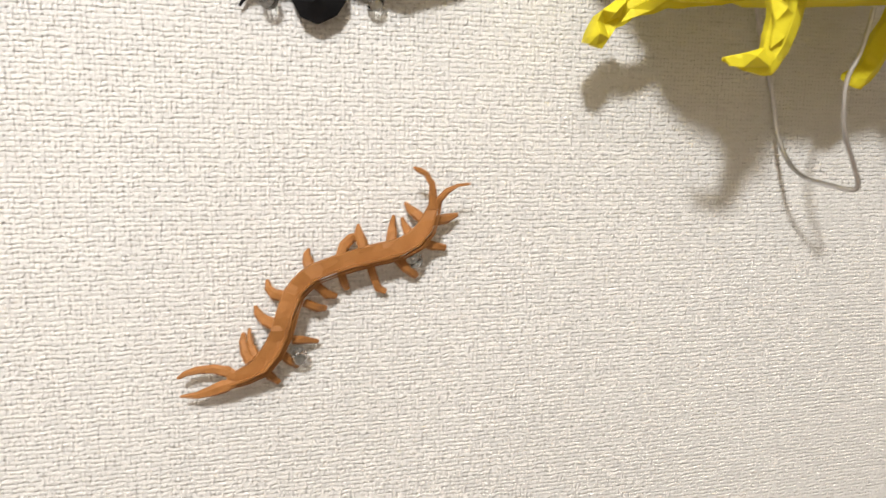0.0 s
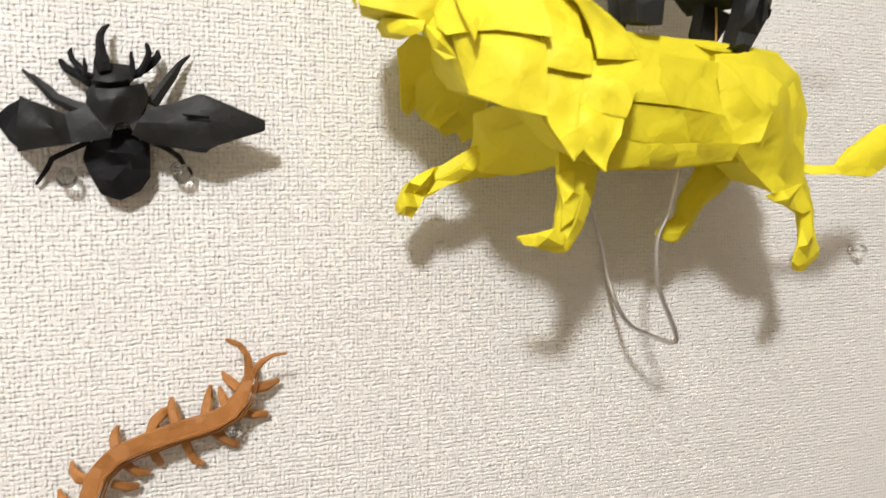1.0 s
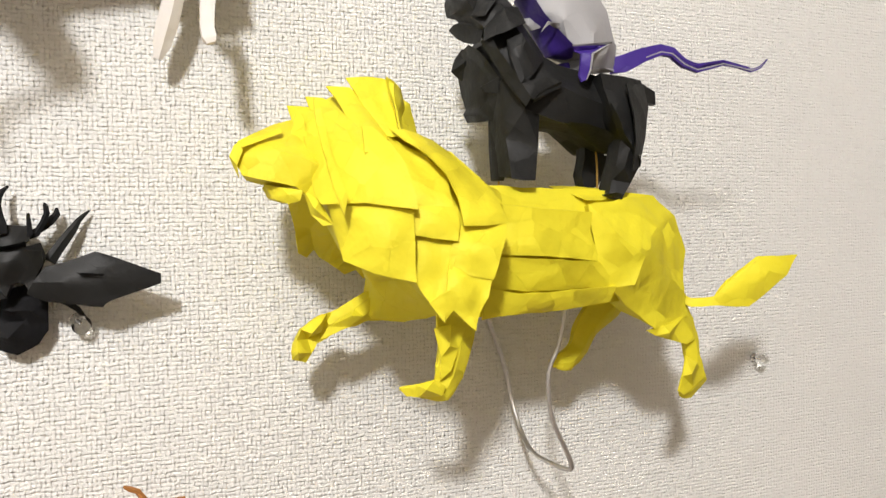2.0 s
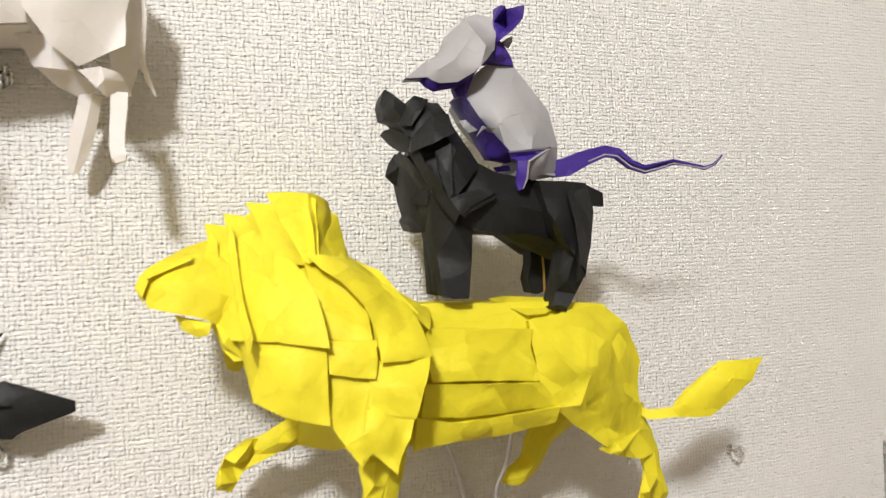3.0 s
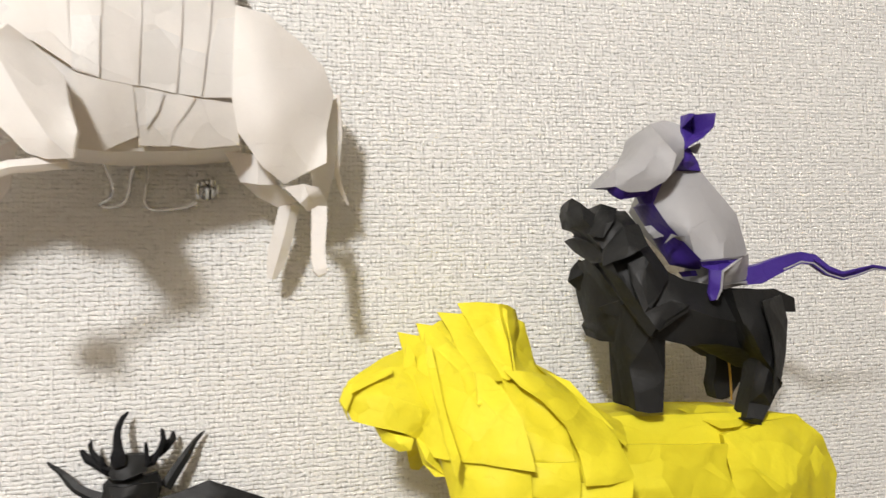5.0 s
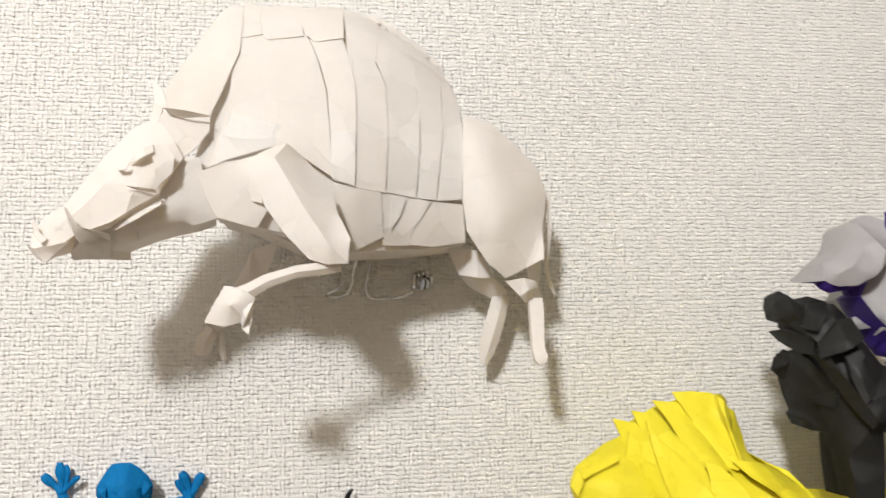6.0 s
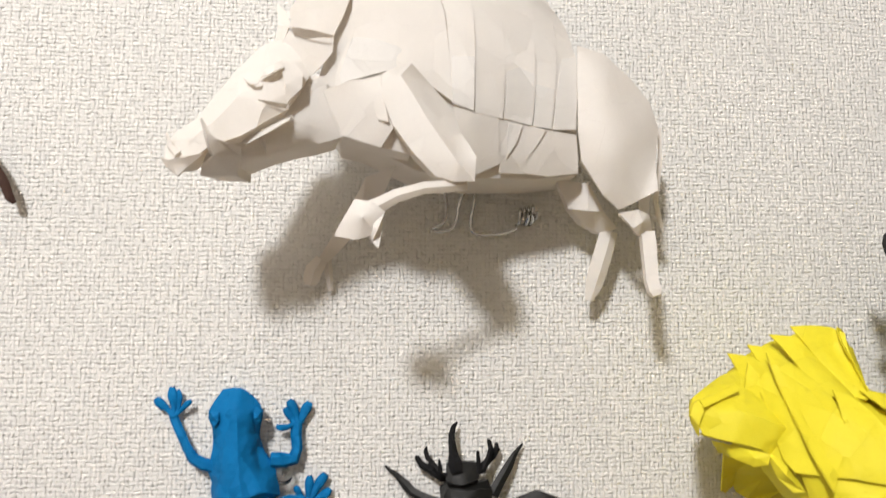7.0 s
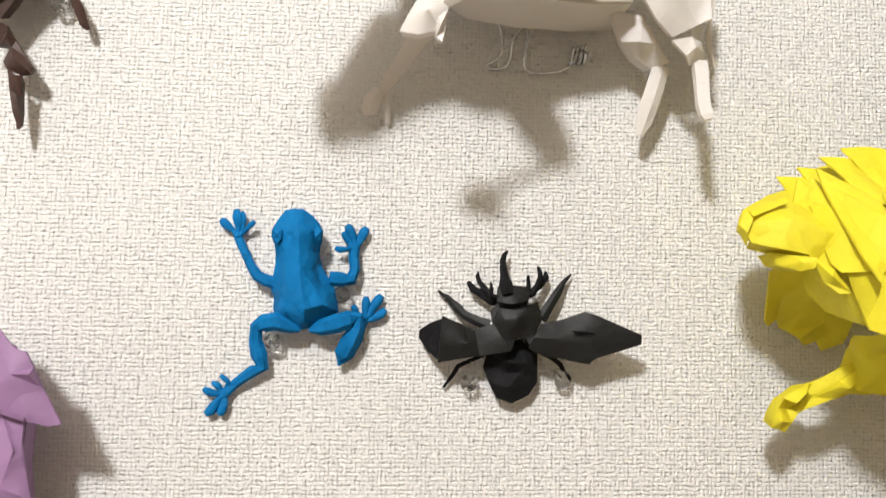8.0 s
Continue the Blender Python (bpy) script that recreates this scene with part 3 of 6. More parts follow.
relief(lion, "mane_core", YELLOW, [(-88.6, 42.4, 98.4), (-78.7, 47.4, 105.2), (-69.3, 50.4, 108.5), (-55.8, 53.4, 108.2), (-46.7, 53.4, 102.3), (-44.8, 58.4, 85.9), (-35.2, 72.4, 80.7), (-25.4, 86.4, 64.5), (-27.1, 98.4, 50), (-33, 101.4, 30.9), (-39.5, 99.4, 13.8), (-50.9, 97.4, 17.6), (-62.3, 99.4, 31.2), (-74.6, 94.4, 34.8), (-84.4, 87.4, 39.5), (-87.7, 76.4, 53.4), (-91, 62.4, 80.6)], [(-90.3, 73.6, 76.1), (-81.4, 91.5, 67.3), (-74.1, 95.9, 57), (-58.9, 97.1, 56.2), (-59, 99.4, 40.7), (-74.2, 98.5, 40.7), (-85.2, 88.3, 47.6), (-45.8, 98.4, 57.6), (-47.2, 101, 45.5), (-32.3, 99.9, 50.6), (-33.7, 102.9, 33.3), (-45.9, 102.7, 30.9), (-37.8, 103.6, 21), (-63.9, 91, 71.4), (-52.3, 88, 74.2), (-37.7, 85.6, 70), (-26.7, 89, 59.3), (-73.8, 82.6, 82.6), (-63.8, 80.2, 85.4), (-77.5, 74.1, 90.4), (-86, 73.6, 86.5), (-91.9, 66.4, 87.3), (-68.8, 73.9, 92.1), (-83.7, 84, 76.4), (-68.9, 90.4, 75.9), (-66.5, 95.7, 63.1), (-53.7, 92.8, 64.6), (-81.5, 93.2, 56.9), (-64.1, 98, 49), (-51.1, 99.5, 51.5)], deep=36, shrink=.8, crumple=.8, rounds=4, least=16)
relief(lion, "mane_far_side", YELLOW, [(-95.9, 38.0, 61.3), (-91.7, 48.0, 66.4), (-80.0, 48.0, 62.0), (-66.0, 42.0, 55.0), (-52.0, 30.0, 45.0), (-50.0, 14.0, 30.0), (-54.3, 4.0, 26.2), (-59.0, 8.0, 30.5), (-64.0, 6.0, 28.5), (-69.3, 12.0, 31.7), (-72.5, 9.0, 34.5), (-75.0, 5.0, 36.5), (-79.5, 11.0, 41.0), (-82.5, 9.0, 37.0), (-87.7, 16.2, 39.6), (-91.0, 26.0, 51.7)], [(-84.0, 24.0, 50.0), (-72.0, 22.0, 45.0), (-62.0, 20.0, 40.0)], deep=1.0, crumple=0.5, rounds=1, label='deep yellow far side of the mane with a zigzag hem')
relief(lion, "side_pleat", YELLOW, [(-96.4, 63, 97.1), (-94.3, 66, 93), (-93.9, 70, 83.3), (-93.8, 76, 71.8), (-92, 81, 60.6), (-87.8, 84, 51.7), (-91, 82, 51.3), (-94.6, 78.5, 55.5), (-96.4, 74, 64.7), (-97.1, 69, 75.2), (-98.7, 64, 86.9)], [(-96.9, 72, 80.8), (-96.9, 79, 68.3), (-94.4, 83.5, 57.5)], deep=0.9, crumple=0.3, rounds=1)
relief(lion, "side_pleat", YELLOW, [(-90.2, 66, 101.1), (-88.8, 71, 96), (-88.5, 81, 85), (-88.4, 92, 73.3), (-86.9, 103, 60.9), (-88.3, 103, 55), (-90.2, 94, 66.1), (-90.8, 84, 78.2), (-91, 74, 90.6)], [(-91.5, 81, 87.1), (-91.6, 91, 75.4), (-90.9, 101, 63.9)], deep=0.9, crumple=0.3, rounds=1)
relief(lion, "chest", YELLOW, [(-70.7, 76.0, 36.3), (-64.5, 84.0, 34.7), (-54.8, 86.0, 31.0), (-43.3, 78.0, 15.5), (-52.8, 60.0, 10.8), (-63.4, 50.0, 12.6), (-63.5, 58.0, 28.2)], [(-57.3, 72.0, 24.6)], deep=20, shrink=0.85, crumple=1.4)

# bent wire that holds the lion

lion_wire = thing("wire_holder", 0.17, 1.46, "bent silver aluminium wire holding the paper lion off the wall", "wire")
limb(lion_wire, "wire", WIRE, [(7.4, 55.0, 53.4, 1.1), (6.1, 54.0, 43.1, 1.1), (3.8, 53.0, 32.8, 1.1), (-0.9, 52.0, 23.8, 1.1), (-0.6, 52.0, 9.5, 1.1), (1.3, 52.0, -1.1, 1.1), (8.3, 52.0, -14.8, 1.2), (11.6, 52.0, -22.6, 1.2), (10.8, 50.0, -25.4, 1.2), (5.3, 42.0, -23.3, 1.1), (2.7, 28.0, -21.5, 1.1), (4.2, 14.0, -15.0, 1.2), (3.6, 5.0, -1.5, 1.2), (2.0, 3.0, 12.9, 1.2), (-2.6, 3.0, 27.8, 1.2), (-8.9, 4.0, 42.6, 1.2), (-19.0, 10.0, 63.0, 1.1), (-28.6, 30.0, 74.2, 1.0)], sides=10, flat=1.0, crumple=0, cuts=0, smooth=2)

# charcoal paper dog standing on the lion

dog = thing("paper_dog", 0.17, 1.565, "charcoal black folded paper dog standing on the yellow lion", "paper figure", "paper animals on the wall")
relief(dog, "body", CHARCOAL, [(-19.8, 66.0, 64.2), (-13.9, 74.0, 56.9), (-7.1, 76.0, 53.1), (12.0, 76.0, 49.5), (25.5, 74.0, 48.8), (37.9, 70.0, 44.6), (34.4, 70.0, 25.7), (26.2, 70.0, 16.7), (23.9, 72.0, 17.0), (4.9, 79.0, 27.2), (-10.8, 83.0, 28.0), (-26.9, 85.0, 32.1), (-30.7, 80.0, 37.3), (-31.5, 72.0, 46.2)], [(-13.6, 86.0, 43.0), (0.4, 85.0, 38.3), (-20.9, 82.0, 47.6), (13.6, 82.0, 35.8)], deep=34, shrink=0.9, crumple=0.3)
relief(dog, "belly_fold", CHARCOAL, [(-8.1, 82.0, 28.3), (3.6, 82.0, 27.8), (14.1, 80.0, 25.7), (20.6, 80.0, 21.5), (22.9, 74.0, 16.5), (18.5, 70.0, 17.2), (6.9, 74.0, 22.5)], deep=1.0, crumple=0.2)
relief(dog, "hind_leg", CHARCOAL, [(7.9, 85.0, 48.8), (21.5, 82.0, 48.7), (33.1, 78.0, 48.3), (34.8, 80.0, 39.6), (35.2, 80.0, 36.2), (33.0, 80.0, 22.6), (29.7, 82.0, 11.3), (24.5, 82.0, 2.8), (20.0, 82.0, -4.2), (14.7, 80.0, -2.9), (16.6, 80.0, 4.3), (17.4, 82.0, 11.2), (18.6, 84.0, 21.7), (13.4, 88.0, 28.6), (10.7, 88.0, 34.7), (9.0, 86.0, 42.4)], [(17.9, 88.0, 35.5), (23.3, 86.0, 22.1), (19.5, 85.0, 9.0)], deep=9, shrink=0.95, crumple=0.2, rounds=5)
relief(dog, "thigh_fold", CHARCOAL, [(9.1, 91.0, 35.6), (12.6, 91.0, 30.3), (17.1, 89.0, 23.1), (27.5, 86.0, 12.1), (28.8, 83.0, 9.6), (18.7, 84.0, 20.9), (13.3, 87.0, 28.1)], deep=0.8, crumple=0.2)
relief(dog, "thigh_flap", CHARCOAL, [(17.5, 90.0, 44.0), (20.5, 91.0, 31.0), (22.5, 89.5, 20.0), (22.5, 86.5, 7.5), (27.5, 84.0, 9.5), (32.0, 82.5, 22.5), (34.0, 82.0, 36.0), (32.5, 81.0, 46.0)], deep=0.8, crumple=0.2, rounds=4)
relief(dog, "foot", CHARCOAL, [(13.2, 82.0, -2.1), (15.9, 84.0, -1.3), (19.3, 84.0, -2.1), (19.5, 83.0, -4.2), (15.8, 81.0, -3.7)], deep=9, shrink=0.9, crumple=0.2)
relief(dog, "tail", CHARCOAL, [(32.3, 77.0, 48.6), (36.6, 75.0, 47.3), (44.3, 73.0, 44.5), (44.6, 73.0, 38.8), (35.2, 76.0, 39.4), (33.5, 77.0, 44.4)], deep=3, crumple=0.2)
relief(dog, "hind_leg", CHARCOAL, [(17.9, 56.0, 21.4), (30.8, 58.0, 15.9), (29.6, 55.0, 9.6), (25.4, 54.0, 3.1), (21.3, 54.0, 1.8), (18.7, 54.0, 2.2), (17.1, 54.0, 8.5), (18.2, 55.0, 15.2)], deep=8, shrink=0.95, crumple=0.3)
relief(dog, "front_leg", CHARCOAL, [(-35.9, 78.0, 43.9), (-35.3, 80.0, 44.9), (-31.8, 84.0, 38.4), (-28.8, 87.0, 32.2), (-20.2, 83.0, 31.0), (-21.4, 84.0, 18.0), (-23.1, 84.0, 3.6), (-28.8, 84.0, 3.6), (-33.4, 83.0, 4.6), (-33.6, 82.0, 11.8), (-34.1, 80.0, 20.6), (-34.9, 76.0, 29.0)], deep=12, shrink=0.92, crumple=0.25, rounds=4)
relief(dog, "front_leg", CHARCOAL, [(-32.8, 66.0, 28.7), (-30.2, 70.0, 19.9), (-30.3, 71.0, 10.7), (-30.5, 70.0, 4.4), (-31.9, 66.0, 4.7), (-32.3, 65.0, 17.6)], deep=6, crumple=0.2)
relief(dog, "chest", CHARCOAL, [(-41.5, 60.0, 62.9), (-40.1, 68.0, 58.6), (-37.9, 74.0, 51.6), (-35.3, 78.0, 45.8), (-35.3, 76.0, 37.6), (-34.7, 70.0, 29.8), (-37.5, 62.0, 29.7), (-38.4, 59.0, 34.3), (-37.3, 60.0, 36.5), (-38.5, 58.0, 43.6), (-39.4, 57.0, 50.5)], [(-38.5, 73.0, 43.1), (-38.2, 66.0, 36.7)], deep=14, shrink=0.9, crumple=0.3, rounds=3)
relief(dog, "chest_fold", CHARCOAL, [(-40.1, 68.0, 43.3), (-36.0, 79.0, 46.2), (-36.2, 77.0, 39.7), (-39.0, 70.0, 41.2)], deep=0.8, crumple=0.2)
relief(dog, "neck", CHARCOAL, [(-29.8, 72.0, 74.5), (-24.9, 70.0, 76.9), (-20.7, 73.0, 67.9), (-14.9, 77.0, 56.7), (-16.4, 80.0, 53.5), (-22.7, 84.0, 47.5), (-28.0, 87.0, 42.8), (-29.4, 86.0, 43.4), (-35.6, 80.0, 51.2), (-39.7, 76.0, 61.1)], [(-26.6, 84.0, 60.2), (-30.5, 85.0, 52.8)], deep=24, shrink=0.9, crumple=0.3)
relief(dog, "lapel", CHARCOAL, [(-43.9, 79.0, 60.2), (-41.2, 83.0, 61.2), (-39.7, 86.0, 54.9), (-37.2, 88.0, 50.7), (-33.6, 91.0, 43.3), (-29.3, 93.0, 35.9), (-30.3, 91.0, 32.5), (-34.0, 88.0, 38.4), (-36.5, 84.0, 44.7), (-39.9, 80.0, 53.3)], [(-38.4, 90.0, 48.5)], deep=1.0, crumple=0.2, rounds=3)
relief(dog, "shoulder_flap", CHARCOAL, [(-29.1, 86.0, 62.6), (-30.9, 91.0, 43.8), (-28.9, 90.0, 42.8), (-19.7, 88.0, 45.2), (-12.6, 88.0, 44.1), (-12.8, 88.0, 41.3), (-28.0, 93.0, 34.8), (-29.7, 93.0, 36.3), (-32.2, 90.0, 41.3), (-34.5, 86.0, 52.8), (-34.7, 84.0, 60.2)], [(-26.6, 92.0, 41.1), (-32.2, 89.0, 51.5)], deep=1.0, crumple=0.2, rounds=3)
relief(dog, "shoulder_flap", CHARCOAL, [(-28.3, 94.0, 35.0), (-24.1, 92.0, 38.5), (-12.8, 89.0, 43.7), (-12.0, 86.0, 41.3), (-26.3, 90.0, 34.2)], deep=0.8, crumple=0.1)
relief(dog, "head", CHARCOAL, [(-40.1, 67.0, 80.4), (-35.9, 64.0, 84.9), (-27.3, 68.0, 81.6), (-25.4, 73.0, 76.2), (-25.7, 80.0, 67.8), (-35.7, 82.0, 63.0), (-42.1, 78.0, 65.9), (-44.3, 72.0, 71.3), (-44.9, 71.0, 72.3)], [(-34.2, 78.0, 75.7), (-39.4, 77.0, 73.7), (-32.5, 83.0, 68.7)], deep=18, shrink=0.88, crumple=0.25, rounds=4)
relief(dog, "brow", CHARCOAL, [(-40.8, 70.0, 79.9), (-36.4, 66.0, 84.5), (-32.1, 71.0, 82.1), (-37.7, 79.0, 76.5), (-42.7, 80.0, 70.0), (-45.0, 75.0, 70.9), (-45.5, 74.0, 71.9)], [(-40.9, 79.0, 75.4)], deep=0.8, crumple=0.15, rounds=3)
relief(dog, "muzzle", CHARCOAL, [(-49.3, 61.0, 81.5), (-48.3, 61.0, 86.0), (-47.5, 62.0, 87.3), (-44.9, 65.0, 85.1), (-40.4, 68.0, 80.2), (-43.7, 72.0, 74.4), (-44.5, 71.0, 71.5), (-43.5, 69.0, 69.6), (-45.7, 66.0, 73.3), (-48.6, 62.0, 75.2)], [(-46.6, 71.0, 78.2)], deep=10, shrink=0.85, crumple=0.25, rounds=4)
relief(dog, "jaw", CHARCOAL, [(-47.5, 59.0, 71.2), (-45.9, 62.0, 71.6), (-43.4, 70.0, 69.0), (-41.0, 74.0, 66.1), (-42.3, 74.0, 60.7), (-43.2, 68.0, 63.0), (-44.6, 62.0, 66.4)], [(-44.6, 72.0, 65.8)], deep=8, shrink=0.85, crumple=0.25)
relief(dog, "ear", CHARCOAL, [(-26.9, 78.0, 75.4), (-27.4, 86.0, 66.8), (-33.3, 89.0, 64.3), (-37.3, 88.0, 62.1), (-41.1, 86.0, 60.9), (-44.4, 83.0, 59.3), (-42.8, 80.0, 65.4), (-34.2, 80.0, 74.5)], [(-35.8, 87.0, 67.1)], deep=1.0, crumple=0.2, rounds=4)
relief(dog, "ear", CHARCOAL, [(-40.9, 52.0, 62.9), (-38.6, 56.0, 60.6), (-38.7, 52.0, 53.1), (-39.8, 48.0, 49.8), (-43.5, 46.0, 54.1), (-42.3, 47.0, 59.3)], [(-41.3, 54.0, 56.4)], deep=1.2, crumple=0.3)
limb(dog, "wire_end", BRASS, [(22.4, 58.0, 19.8, 0.5), (22.9, 58.0, 12.0, 0.5), (22.9, 58.0, 2.1, 0.5)], sides=8, flat=1.0, crumple=0, cuts=0)
limb(dog, "wire_end", BRASS, [(-27.9, 60.0, 10.9, 0.4), (-27.3, 58.0, 3.3, 0.4)], sides=8, flat=1.0, crumple=0, cuts=0)

# grey and violet paper rat sitting on the dog

rat = thing("paper_rat", 0.18, 1.615, "grey and violet folded paper rat sitting on the black dog", "paper figure", "paper animals on the wall")
relief(rat, "body", GREY, [(-25.9, 68.0, 35.3), (-22.3, 68.0, 42.5), (-14.5, 68.0, 48.9), (-4.1, 70.0, 47.4), (4.8, 74.0, 33.8), (9.5, 73.0, 29.2), (13.9, 72.0, 15.3), (11.2, 74.0, 2.7), (5.3, 76.0, 0.9), (-4.2, 78.0, -0.1), (-2.8, 80.0, 6.9), (-11.4, 76.0, 11.0), (-21.7, 70.0, 26.1)], [(-9.6, 79.0, 35.9), (-15.0, 77.0, 22.2), (-0.9, 79.0, 18.3)], deep=26, shrink=0.85, crumple=0.25, rounds=30)
relief(rat, "head", GREY, [(-51.5, 71.0, 40.2), (-46.6, 71.0, 43.9), (-41.9, 70.0, 48.0), (-33.6, 69.0, 53.1), (-29.9, 68.0, 58.2), (-26.9, 66.0, 64.5), (-24.0, 66.0, 67.2), (-18.2, 67.0, 68.7), (-14.7, 69.0, 67.4), (-13.1, 72.0, 65.5), (-14.6, 76.0, 57.6), (-16.1, 78.0, 51.6), (-20.2, 80.0, 47.3), (-23.7, 81.0, 44.1), (-26.1, 80.0, 41.7), (-31.9, 77.0, 38.4), (-38.1, 74.0, 38.3), (-40.8, 73.0, 39.3), (-42.7, 72.0, 40.8)], [(-24.7, 79.0, 57.5), (-33.9, 79.0, 46.4), (-39.2, 76.0, 43.1), (-21.5, 82.0, 51.9), (-30.0, 80.0, 42.9), (-28.1, 78.0, 53.4)], rounds=8, deep=16, shrink=0.85, crumple=0.25)
relief(rat, "jaw", PURPLE, [(-50.7, 69.0, 40.3), (-45.1, 71.0, 40.6), (-42.7, 72.0, 41.0), (-40.4, 73.0, 39.1), (-36.9, 73.0, 38.8), (-30.9, 75.0, 39.0), (-31.0, 73.0, 37.1), (-35.2, 71.0, 36.6), (-39.1, 69.0, 36.0), (-42.3, 68.0, 38.0), (-44.4, 68.0, 40.0)], [(-36.5, 71.0, 37.8)], deep=1.2, crumple=0.3, rounds=2, label='violet lower jaw')
relief(rat, "throat", PURPLE, [(-31.2, 74.0, 39.2), (-25.3, 79.0, 43.2), (-22.1, 79.0, 45.3), (-23.8, 74.0, 41.9), (-26.2, 70.0, 33.9), (-27.9, 66.0, 35.0), (-29.5, 67.0, 37.8)], [(-26.9, 72.0, 39.2)], deep=4, crumple=0.3, rounds=2, label='violet throat fold')
relief(rat, "neck", PURPLE, [(-15.2, 74.0, 53.3), (-13.9, 74.0, 58.1), (-9.9, 72.0, 55.9), (-5.8, 71.0, 51.1), (-4.5, 71.0, 47.2), (-11.0, 72.0, 47.6), (-17.5, 72.0, 48.0), (-17.0, 75.0, 50.0)], [(-11.1, 74.0, 50.8)], deep=6, crumple=0.3, rounds=2, label='violet neck fold')
relief(rat, "ear", PURPLE, [(-14.0, 74.0, 69.1), (-13.9, 80.0, 68.6), (-12.9, 82.0, 68.0), (-8.0, 73.0, 70.0), (-8.0, 70.0, 65.5), (-8.0, 72.0, 62.3), (-12.5, 75.0, 58.6), (-14.2, 75.0, 57.0), (-14.2, 74.0, 64.2)], [(-10.3, 71.0, 66.0)], deep=1.0, crumple=0.3, rounds=1, label='violet cupped ear')
relief(rat, "ear", PURPLE, [(-8.0, 73.0, 70.0), (-7.1, 80.0, 68.8), (-6.3, 86.0, 67.6), (-6.6, 85.0, 62.9), (-9.7, 82.0, 58.8), (-11.9, 78.0, 57.1), (-13.7, 74.0, 55.3), (-14.1, 74.0, 57.7), (-8.0, 72.0, 62.3), (-7.9, 70.0, 65.9)], [(-5.0, 73.0, 66.6), (-8.6, 76.0, 61.3)], deep=1.0, crumple=0.3, rounds=1, label='violet cupped ear')
relief(rat, "ear", GREY, [(-9.9, 72.0, 56.5), (-9.1, 75.0, 57.2), (-7.4, 76.0, 58.0), (-6.8, 75.0, 56.3), (-7.4, 73.0, 54.1), (-8.4, 72.0, 55.0)], deep=0.8, crumple=0.2, label='grey ear fold')
relief(rat, "belly", PURPLE, [(-28.2, 63.0, 34.0), (-27.1, 66.0, 35.3), (-26.5, 71.0, 34.0), (-21.5, 73.0, 25.3), (-17.3, 76.0, 18.9), (-12.2, 81.0, 10.7), (-8.8, 74.0, 7.4), (-14.2, 66.0, 9.7), (-17.7, 62.0, 18.2), (-22.3, 61.0, 26.5)], [(-15.6, 68.0, 15.1), (-22.3, 67.0, 25.9)], deep=6, crumple=0.4, rounds=3, label='violet belly')
relief(rat, "forepaw", GREY, [(-26.1, 62.0, 25.4), (-23.1, 62.0, 26.0), (-22.2, 65.0, 23.4), (-19.6, 66.0, 21.3), (-22.2, 63.0, 20.7), (-24.1, 62.0, 22.8)], deep=1.2, crumple=0.2)
relief(rat, "forepaw", GREY, [(-22.3, 72.0, 18.0), (-21.5, 76.0, 21.4), (-19.7, 78.0, 20.3), (-17.0, 78.0, 20.3), (-16.2, 77.0, 18.3), (-18.0, 76.0, 18.9), (-20.7, 76.0, 20.3), (-21.9, 74.0, 19.1)], deep=1.0, crumple=0.1, label='pale turned-over forepaw')
relief(rat, "thigh", PURPLE, [(-12.7, 81.0, 10.7), (-4.4, 84.0, 11.0), (2.8, 86.0, 12.0), (-1.2, 85.0, 9.1), (-6.9, 87.0, 6.2), (-10.0, 84.0, 6.6), (-11.5, 80.0, 8.3)], [(-4.5, 82.0, 9.3)], deep=0.8, crumple=0.3, rounds=1, label='violet thigh fold')
relief(rat, "thigh", GREY, [(3.2, 86.0, 11.7), (9.9, 79.0, 13.0), (9.9, 78.0, 3.0), (3.4, 80.0, 1.7), (-5.9, 83.0, 0.4), (-6.5, 87.0, 6.2), (-2.6, 87.0, 8.8)], [(0.0, 86.0, 6.1)], deep=0.8, crumple=0.2, rounds=2)
relief(rat, "foot", PURPLE, [(-10.3, 84.0, 6.9), (-6.7, 87.0, 6.4), (-7.9, 88.0, -0.4), (-9.5, 86.0, -4.6), (-10.7, 85.0, -5.1), (-10.8, 83.0, -1.9), (-10.6, 84.0, 2.3)], [(-7.1, 82.0, 1.3)], deep=1.5, crumple=0.2, rounds=1, label='violet hind foot')
relief(rat, "fold_edge", GREY, [(-13.7, 82.0, 10.6), (-5.2, 86.0, 11.1), (2.8, 87.0, 12.0), (3.2, 86.0, 11.5), (-7.6, 89.0, 5.8), (-8.8, 89.0, -1.3), (-9.9, 87.0, -4.8), (-8.7, 88.0, -0.3), (-7.7, 88.0, 6.4), (1.1, 86.0, 10.9), (-4.8, 85.0, 10.4), (-12.6, 82.0, 10.1)], deep=0.5, crumple=0.0, rounds=0, label='pale raw paper edge')
relief(rat, "foot", PURPLE, [(-10.3, 62.0, 6.5), (-5.9, 66.0, 7.0), (-5.0, 66.0, 4.7), (-8.8, 62.0, 4.6)], deep=2, crumple=0.2, label='violet hind foot')
relief(rat, "foot", GREY, [(-7.1, 84.0, 0.6), (0.9, 84.0, 1.3), (7.8, 80.0, 2.2), (8.2, 80.0, 1.0), (-3.1, 82.0, -0.9)], deep=0.8, crumple=0.2)
